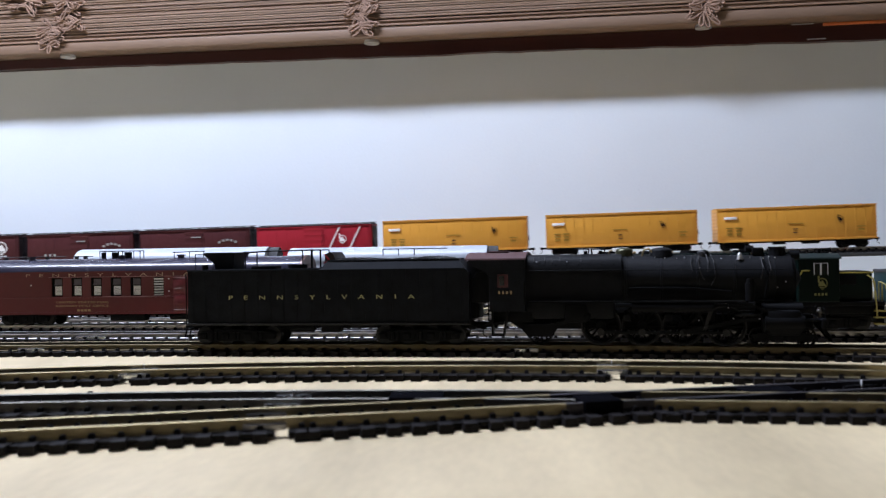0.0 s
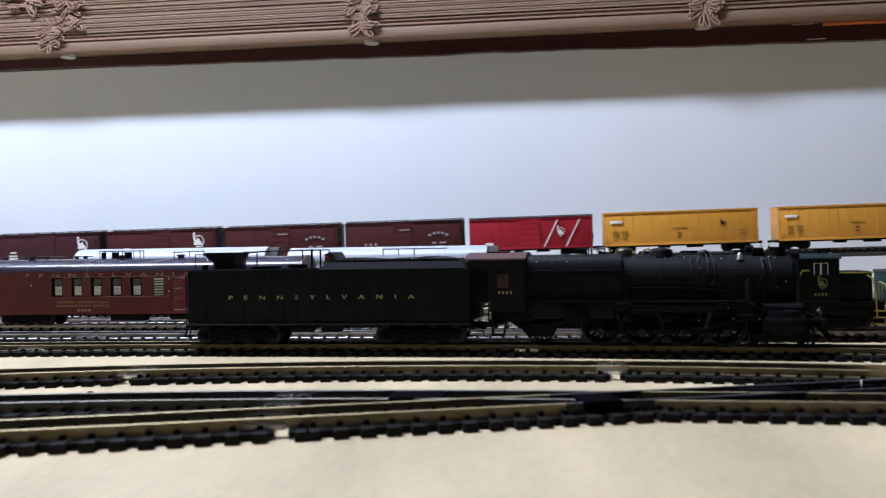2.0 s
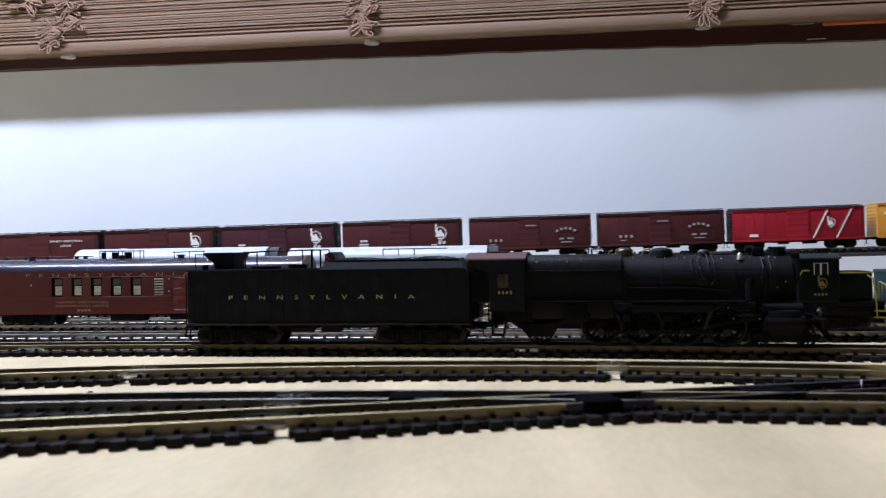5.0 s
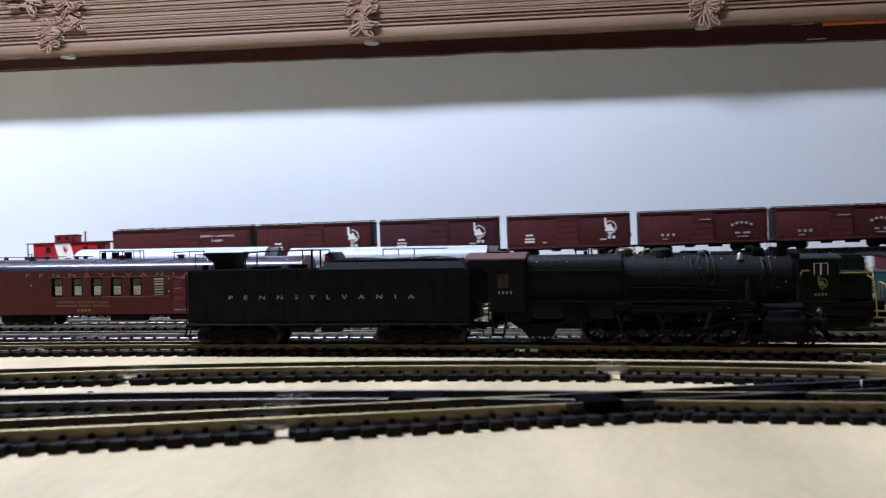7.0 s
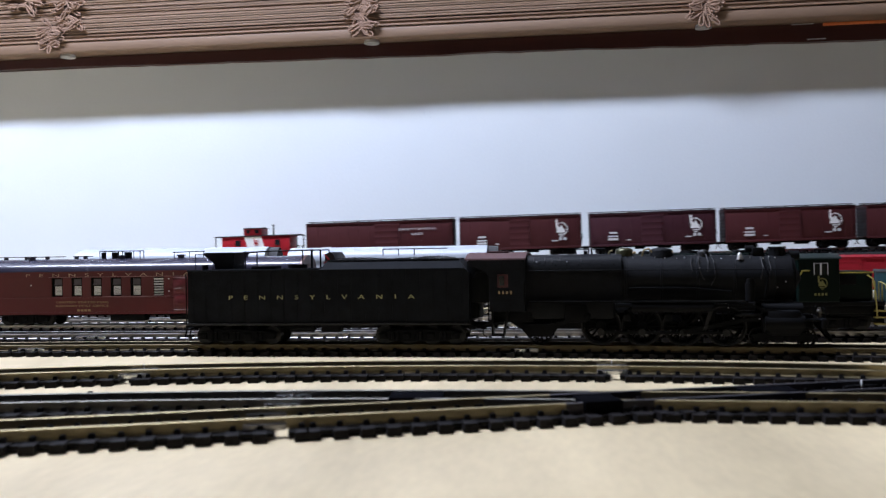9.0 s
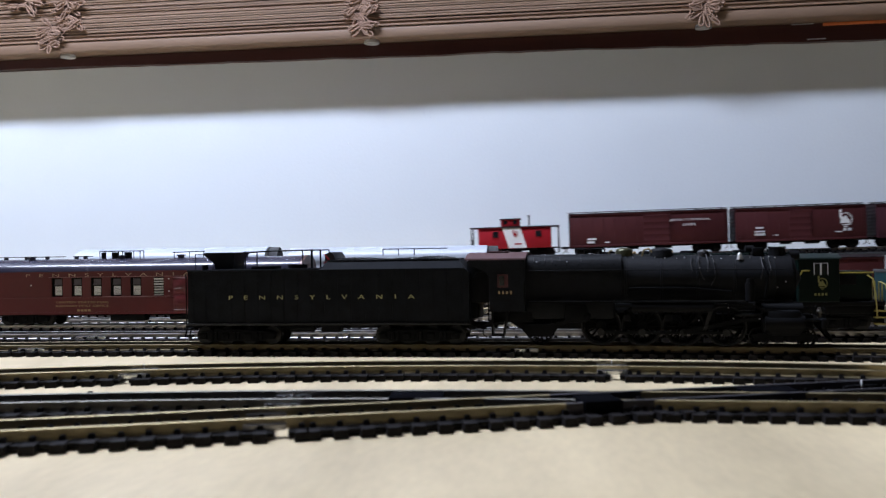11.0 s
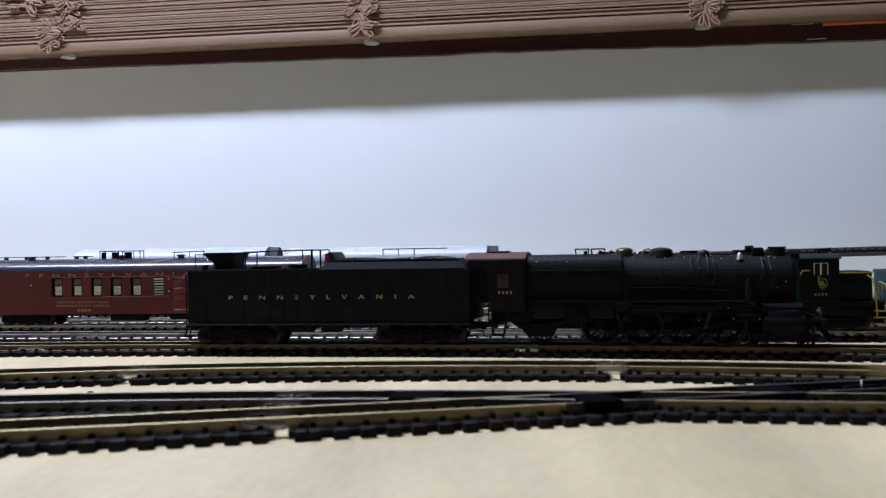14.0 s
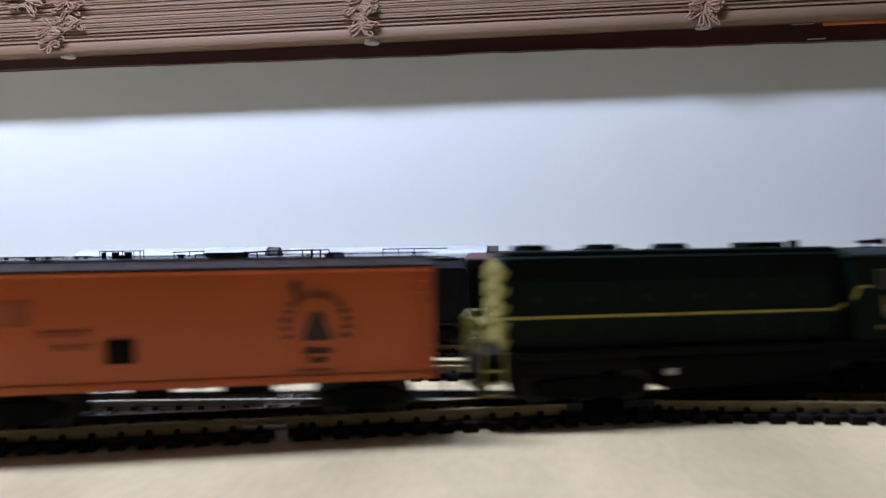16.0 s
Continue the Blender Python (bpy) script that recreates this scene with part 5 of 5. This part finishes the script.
def caboose(m, red, label, stripe=True, group=""):
    ca = thing("caboose", m, label, "caboose", group)
    bm = B()
    box(bm, -42, 42, -15.8, 15.8, 10.5, 34.5, 0.4)
    body = part("body", bm, red, ca)
    bm = B()
    for k in range(22):
        for s in (-1, 1):
            box(bm, -41 + k * 3.9 - 0.1, -41 + k * 3.9 + 0.1, s * 15.85 - 0.12, s * 15.85 + 0.12, 11, 34)
    tagged(part("board_seam", bm, red, body, smooth=False), kind="stuff")
    bm = B()
    prism(bm, [(-17, 34.4), (-16.8, 35.0), (-9, 35.8), (0, 36.2), (9, 35.8), (16.8, 35.0), (17, 34.4)], -51.5, 51.5)
    part("roof", bm, M["browndk"], ca, "dark overhanging roof")
    bm = B()
    box(bm, -16.0, 6.0, -12, 12, 36, 44.0, 0.4)
    cup = part("cupola", bm, red, ca)
    bm = B()
    prism(bm, [(-13.0, 43.8), (-12.8, 44.5), (0, 45.6), (12.8, 44.5), (13.0, 43.8)], -17.0, 7.0)
    part("cupola_roof", bm, M["browndk"], cup)
    bm = B()
    for x in (-10.5, 0.5):
        box(bm, x - 2.2, x + 2.2, -12.4, -11.9, 38.6, 42.4, 0.1)
    part("cupola_window", bm, M["glass"], cup, smooth=False)
    for x in (-22, 27):
        w = part("window", box(B(), x - 4.2, x + 4.2, -16.3, -15.7, 22.5, 31, 0.2), red, ca)
        part("pane", box(B(), x - 3.2, x + 3.2, -16.5, -16.2, 23.4, 30.2), M["glass"], w)
    if stripe:
        bm = B()
        plate(bm, [(-7, 10.8), (13.8, 10.8), (6.8, 34.2), (-14, 34.2)], -16.3, -15.95)
        part("side_panel", bm, M["white"], ca, "slanted white side panel", smooth=False)
        emblem(ca, 0.5, 27, 3.2, -16.35, M["cabred"])
        bars(ca, [(0, 8, 15.5, 1.4)], -16.35, M["cabred"])
    bm = B()
    for s in (-1, 1):
        box(bm, s * 46.5 - 5.5, s * 46.5 + 5.5, -15, 15, 9.5, 11, 0.2)
    part("platform", bm, M["soot"], ca)
    for s in (-1, 1):
        for y in (-14.4, 14.4):
            bm = B()
            tube(bm, [(s * 50.2, y, 5), (s * 50.2, y, 34.5)], 0.7, 6)
            tube(bm, [(s * 50.2, y, 22), (s * 50.7, y * 0.4, 22), (s * 50.7, y * 0.4, 10)], 0.5, 6)
            box(bm, s * 47 - 3.4, s * 47 + 3.4, y - 1.4, y + 1.4, 4, 4.9, 0.2)
            part("end_rail", bm, M["soot"], ca)
    bm = B()
    cyl(bm, (16.5, 2, 42), "z", 0.9, 12, 10)
    cyl(bm, (16.5, 2, 48), "z", 1.6, 1.4, 10)
    part("smoke_pipe", bm, M["soot"], ca)
    bm = B()
    box(bm, -42, 42, -4, 4, 7.5, 10.6, 0.3)
    box(bm, -10, 8, -12, -5, 5.5, 10.4, 0.5)
    part("underframe", bm, M["soot"], ca)
    truck(ca, -31)
    truck(ca, 31)
    couplers(ca, 53)
    return ca


def white_coach(m, L, label, top=55.6):
    co = thing("white_coach", m, label, "passenger car", "white coaches")
    h = L / 2
    bm = B()
    box(bm, -h, h - 9, -16.5, 16.5, 8, 45, 0.5)
    part("body", bm, M["whitecar"], co)
    bm = B()
    prism(bm, arch(17, 44.5, top, 14), -h - 0.5, h - 9)
    roof = part("roof", bm, M["whitecar"], co, "white rounded roof")
    for k in range(1, 9):
        x = -h + k * (L - 9) / 9
        part("roof_seam", prism(B(), arch(17.2, 44.5, top + 0.25, 14), x - 0.3, x + 0.3), M["whitecar"], roof)
    part("end", prism(B(), arch(16.6, 8.5, top - 0.6, 14), h - 9, h), M["deck"], co, "dark rounded end bellows")
    for k in range(10):
        x = -h + 14 + k * (L - 34) / 9
        part("window", box(B(), x - 4, x + 4, -16.9, -16.4, 27, 36, 0.2), M["glass"], co, smooth=False)
    for x in (-h + 30, h - 36):
        truck(co, x)
    part("underframe", box(B(), -h + 10, h - 14, -5, 5, 5, 8.2, 0.4), M["soot"], co)
    return co


def hopper_car(m, L, group):
    """A covered hopper whose sides bulge out in rounded bays."""
    car = thing("hopper_car", m, "white covered hopper car with rounded bays", "freight car", group)
    h, n = L / 2, 7
    w = L / n
    bm = B()
    plan = [(w * 0.5 * math.cos(a), 16.6 * math.sin(a)) for a in [math.tau * k / 20 for k in range(20)]]
    rows = [[bm.verts.new((x * q, y * q, z)) for x, y in plan] for z, q in ((11.5, 0.96), (12.5, 1.0), (36.5, 1.0), (38.4, 0.9))]
    for a, b in zip(rows, rows[1:]):
        for k in range(20):
            bm.faces.new((a[k], a[(k + 1) % 20], b[(k + 1) % 20], b[k]))
    bm.faces.new(rows[0][::-1])
    bm.faces.new(rows[-1])
    bay = mesh_of("bay", bm, M["whitecar"], True)
    for k in range(n):
        part("bay", bay, None, car, at=(-h + w * (k + 0.5), 0, 0))
    part("core", box(B(), -h + 6, h - 6, -10, 10, 9, 37.5, 0.5), M["greyend"], car, "grey inner wall between the bays")
    part("roof_walk", box(B(), -h, h, -3, 3, 38.3, 39.2, 0.2), M["greyend"], car)
    part("underframe", box(B(), -h, h, -4, 4, 6.5, 10.2, 0.3), M["soot"], car)
    truck(car, -h + 24)
    truck(car, h - 24)
    couplers(car, h)
    return car


def flat_car(m, group):
    fl = thing("flat_car", m, "brown flat car with a small orange load", "freight car", group)
    part("deck", box(B(), -75, 75, -16, 16, 10, 13.5, 0.4), M["brown"], fl)
    part("load", box(B(), 40, 68, -10, 10, 13.5, 24, 1.0), M["orangecar"], fl, "small orange crate load")
    part("underframe", box(B(), -72, 72, -4, 4, 6.5, 10.2, 0.3), M["soot"], fl)
    truck(fl, -54)
    truck(fl, 54)
    couplers(fl, 75)
    return fl


def gondola(m):
    go = thing("gondola_wagon", m, "teal open wagon with a dark rim", "freight car")
    bm = B()
    for s in (-1, 1):
        box(bm, -85, 85, s * 15.8 - 0.5, s * 15.8 + 0.5, 10, 30.6, 0.2)
        for k in range(15):
            x = -82 + k * 11.7
            box(bm, x - 0.7, x + 0.7, s * 16.6 - 0.5, s * 16.6 + 0.5, 10, 29.6, 0.2)
        box(bm, s * 84.5 - 0.5, s * 84.5 + 0.5, -15.3, 15.3, 10, 30.6, 0.2)
    box(bm, -84, 84, -15.3, 15.3, 9.6, 10.8)
    part("body", bm, M["teal"], go)
    for s in (-1, 1):
        part("lower_side", box(B(), -84, 84, s * 17.6 - 0.4, s * 17.6 + 0.4, 9.4, 25.0, 0.2), M["soot"], go, "black lower side panel")
    bm = B()
    for s in (-1, 1):
        box(bm, -85.5, 85.5, s * 16.2 - 1.1, s * 16.2 + 1.1, 30.6, 32.6, 0.3)
        box(bm, s * 85 - 0.9, s * 85 + 0.9, -15, 15, 30.6, 32.6, 0.3)
    part("rim", bm, M["deck"], go, "dark top rim")
    part("underframe", box(B(), -82, 82, -4, 4, 6.5, 9.7, 0.3), M["soot"], go)
    truck(go, -62)
    truck(go, 62)
    couplers(go, 85)
    return go


# ---- build the place ----
table()
room()
blind()
tracks()
high_line()
steam_locomotive(on_track(f_loco, 0.0485))
tender(on_track(f_loco, -0.1222))
mail_coach(pose(-0.3047, 0.602, RAIL_TOP))
diesel(pose(0.1062, 0.535, RAIL_TOP), "parked dark green diesel locomotive with yellow handrails", "green diesel locomotives", hood_top=47.0, cab_top=46.0, short=2.0, nose_cut=-2.0, nose_top=35.4)
gondola(pose(0.3270, 0.655, RAIL_TOP))
white_coach(pose(-0.3300, 0.730, RAIL_TOP), 186, "parked white coach with rounded roof behind the tender", 57.4)
white_coach(pose(-0.1340, 0.730, RAIL_TOP), 182, "parked white coach with rounded roof behind the locomotive")

# the train on the elevated track: each car and its middle at the start
HIGH = []


def high_car(ob, left, right):
    HIGH.append((ob, (left + right) / 2))
    return ob


def house_marks(car, h, y=-17.2):
    bars(car, [(-h * 0.69, -h * 0.57, 24.5, 2.0), (-h * 0.71, -h * 0.55, 20.4, 1.8), (-h * 0.71, -h * 0.55, 17.2, 2.4), (-h * 0.42, -h * 0.35, 16.0, 0.9), (h * 0.52, h * 0.62, 17.6, 1.2), (h * 0.64, h * 0.69, 19.8, 3.2), (h * 0.71, h * 0.76, 19.8, 3.2)], y, M["shade"])


def high_train():
    o = Matrix.Identity(4)
    g = "cars of the elevated train"
    for k, (a, b) in enumerate(((0.1882, 0.3572), (-0.0018, 0.1664), (-0.1922, -0.0235))):
        L = 168.5
        c = freight_car("box_car", o, "yellow box car with ribbed sides on elevated track", L, M["yellow"], M["yellow"], 46.4, 16, False, group=g, walk_board=False, peak=1.6, proud=0.14)
        h = L / 2
        part("placard", box(B(), -h + 7, -h + 21, -17.4, -16.9, 34.6, 37.6, 0.2), M["white"], c, "small white placard")
        emblem(c, h - 38, 32, 3.0, -17.0, M["browndk"])
        bars(c, [(-9, 7, 28, 1.0), (-h + 9, -h + 16, 25, 1.6), (-h + 10, -h + 15.4, 21.8, 2.4), (-h + 10, -h + 15.4, 18.2, 2.6), (-h + 19, -h + 26, 25, 1.6), (-h + 20, -h + 25.4, 21.8, 2.4), (-h + 20, -h + 25.4, 18.2, 2.6), (h - 20, h - 12, 23, 1.6), (h - 19, h - 13, 19.5, 2.0)], -16.75, M["yellowmark"])
        bars(c, [(-3, 1, 22, 1.2), (-3, 1, 18, 1.0)], -16.75, M["copper"])
        high_car(c, a, b)
    L = 140.0
    c = freight_car("box_car", o, "bright red box car with two white slashes", L, M["red"], M["browndk"], 44.4, 12, True, group=g, proud=0.08, peak=2.2, raised=-0.4, ends=M["browndk"])
    bm = B()
    for x in (22, 47):
        plate(bm, [(x - 7.4, 11.2), (x - 5.8, 11.2), (x + 10.0, 42), (x + 8.4, 42)], -17.5, -17.0)
    part("side_slash", bm, M["white"], c, "two slanted white slashes", smooth=False)
    emblem(c, 34.5, 28, 4.6, -17.3, M["white"])
    bars(c, [(-52, -43, 16, 3.0)], -17.2, M["white"])
    high_car(c, -0.3458, -0.2051)
    for a, b in ((-0.4943, -0.3530), (-0.6415, -0.5008)):
        c = freight_car("box_car", o, "plain brown box car with faint white lettering bars", 138.6, M["brown"], M["browndk"], 45.2, 12, True, group=g, proud=0.06, peak=1.9, raised=-0.1, ends=M["browndk"])
        bars(c, [(-46, -43.4, 20, 3), (-40, -37.4, 20, 3), (-34, -31.4, 20, 3), (-45, -39, 15.5, 1.2), (-4, 8, 36, 1.2), (30, 33, 29, 2.6), (35, 38, 31, 2.6), (40, 43, 31.6, 2.6), (45, 48, 31, 2.6), (50, 53, 29, 2.6), (34, 39, 20, 2), (43, 50, 20, 2), (36, 48, 16, 1.2)], -17.15, M["greyend"])
        high_car(c, a, b)
    for k, (a, b) in enumerate(((-0.7898, -0.6526), (-0.9397, -0.8009), (-1.0898, -0.9491))):
        c = freight_car("box_car", o, ("brown" if k != 1 else "purple-brown") + " box car with a white round herald", 139.0, M["brownb"] if k == 1 else M["brown"], M["browndk"], 45.6 + 0.3 * k, 12, True, group=g, proud=0.06, board=M["soot"], peak=2.0, raised=0.0, ends=M["browndk"])
        emblem(c, 47, 31, 7.2, -17.3, M["white"])
        house_marks(c, 69.5)
        high_car(c, a, b)
    c = freight_car("box_car", o, "long brown box car with white railway lettering", 175.0, M["brown"], M["browndk"], 46.4, 14, True, group=g, proud=0.06, door_at=10, peak=1.9, raised=0.1, ends=M["browndk"])
    lettering(c, "JERSEY CENTRAL", 24, 68, 36.4, 2.9, -17.3, M["white"])
    lettering(c, "LINES", 39, 52.5, 31.2, 2.7, -17.3, M["white"])
    bars(c, [(-68, -58, 18, 2), (-68, -60, 14.5, 2.4), (-48, -43, 14, 1.4)], -17.15, M["white"])
    high_car(c, -1.2722, -1.0968)
    c = caboose(o, M["cabred"], "bright red caboose with slanted white panel", True, g)
    high_car(c, -1.3901, -1.2795)


# the low train at the back, which runs the other way
LOW = []


def low_train():
    o = Matrix.Identity(4)
    g = "cars of the low train at the back"
    d = diesel(o, "dark green diesel locomotive with a lit headlight", "green diesel locomotives", hood_top=42.0, cab_top=42.0, glow=True)
    LOW.append((d, 0.0, 180))
    x = 0.0985
    for name, body, L in (("maroon", "brown", 142), ("white", "whitecar", 274), ("red", "red", 142), ("brown", "brown", 158), ("yellow", "yellow", 158), ("brown", "brown", 158)):
        if name == "white":
            c = hopper_car(o, L, g)
        else:
            c = freight_car("box_car", o, name + " box car seen under the elevated deck", L, M[body], M["red"] if body == "red" else M["browndk"], 39.0, 10, True, group=g, walk_board=False, proud=0.2)
            emblem(c, -L / 2 + 40, 31, 4.5, -17.3, M["white"])
        LOW.append((c, x + L / 2000, 0))
        x += L / 1000 + 0.0095
    c = flat_car(o, g)
    LOW.append((c, x + 0.075, 0))
    x += 0.1595
    c = caboose(o, M["brown"], "dull maroon caboose seen under the elevated deck", False, g)
    LOW.append((c, x + 0.056, 0))


FRONT = []


def front_train():
    o = Matrix.Identity(4)
    d = diesel(o, "dark green diesel locomotive with yellow stripe and handrails", "green diesel locomotives")
    FRONT.append((d, 0.157))
    c = freight_car("refrigerator_car", o, "orange refrigerator car with dark round herald", 142.0, M["orangecar"], M["browndk"], 43.6, 0, False, ends=M["browndk"], board=M["browndk"], peak=3.4)
    bm = B()
    for k in range(46):
        box(bm, -69.5 + k * 3.05, -69.5 + k * 3.05 + 0.12, -16.55, -16.2, 11, 43)
    tagged(part("side_board_groove", bm, M["faint"], c, smooth=False), kind="stuff")
    emblem(c, 35, 26.8, 9.6, -16.8, M["darkmark"], True)
    part("plug_panel", box(B(), -25.5, -17.5, -17.2, -16.6, 17.0, 24.0, 0.2), M["soot"], c, "small black square panel")
    bars(c, [(-60, -46, 32, 7), (-44, -30, 26, 1.6), (-40, -30, 22, 1.4), (28, 40, 12.5, 1.4)], -16.7, M["faint"])
    # a tall body, carried high on its trucks
    for ob in c.children:
        if ob.name.split(".")[0] not in ("truck", "coupler"):
            ob.location.z += 0.0020
    FRONT.append((c, -0.0195))


high_train()
low_train()
front_train()

# seconds and metres that the elevated train has gone
HIGH_GONE = [(0, 0.0), (0.5, 0.0694), (1, 0.1353), (1.5, 0.1985), (2, 0.2555), (2.5, 0.3058), (3, 0.3548), (3.5, 0.4080), (4, 0.4597), (5, 0.5500), (5.8, 0.6230), (6.5, 0.6914), (7, 0.7440), (7.5, 0.7989), (8, 0.8576), (8.5, 0.9175), (9, 0.9875), (10, 1.1400), (10.8, 1.2650), (11.5, 1.3775), (12, 1.4608), (12.5, 1.5457), (13, 1.6340), (14, 1.8110), (15, 1.9880), (16, 2.1650)]


# seconds and metres of the low train, which idles up before and slows down after
LOW_GONE = [(0, -0.36), (2, -0.35), (4, -0.33), (5, -0.285), (5.5, -0.210), (6, -0.081)] + [(t, 0.27 * (t - 6.3)) for t in (7, 8, 9, 10, 11, 12, 12.5)] + [(13, 1.780), (14, 1.890), (15, 1.930), (16, 1.950)]


def motions():
    tilt = -math.degrees(math.atan(GRADE))
    for ob, mid in HIGH:
        walk(ob, [(t, pose(mid + d, ELEV_Y, ELEV(mid + d), 0, tilt, 0)) for t, d in HIGH_GONE])
    for ob, mid, turn in LOW:
        walk(ob, [(t, pose(0.406 + mid - g, 0.860, RAIL_TOP, 0, 0, turn)) for t, g in LOW_GONE])
    for ob, mid in FRONT:
        rows = []
        for t in (0, 4, 8, 11, 12, 13, 14, 15, 15.5, 16):
            gone = 0.2635 * (t - 15.7) if t >= 12 else -1.06 + 0.004 * (t - 11)
            p = T1[0] + T1[1] * (mid + gone)
            rows.append((t, pose(p.x, p.y, RAIL_TOP + 0.0003, 0, 0, math.degrees(math.atan2(T1[1].y, T1[1].x)))))
        walk(ob, rows)


motions()
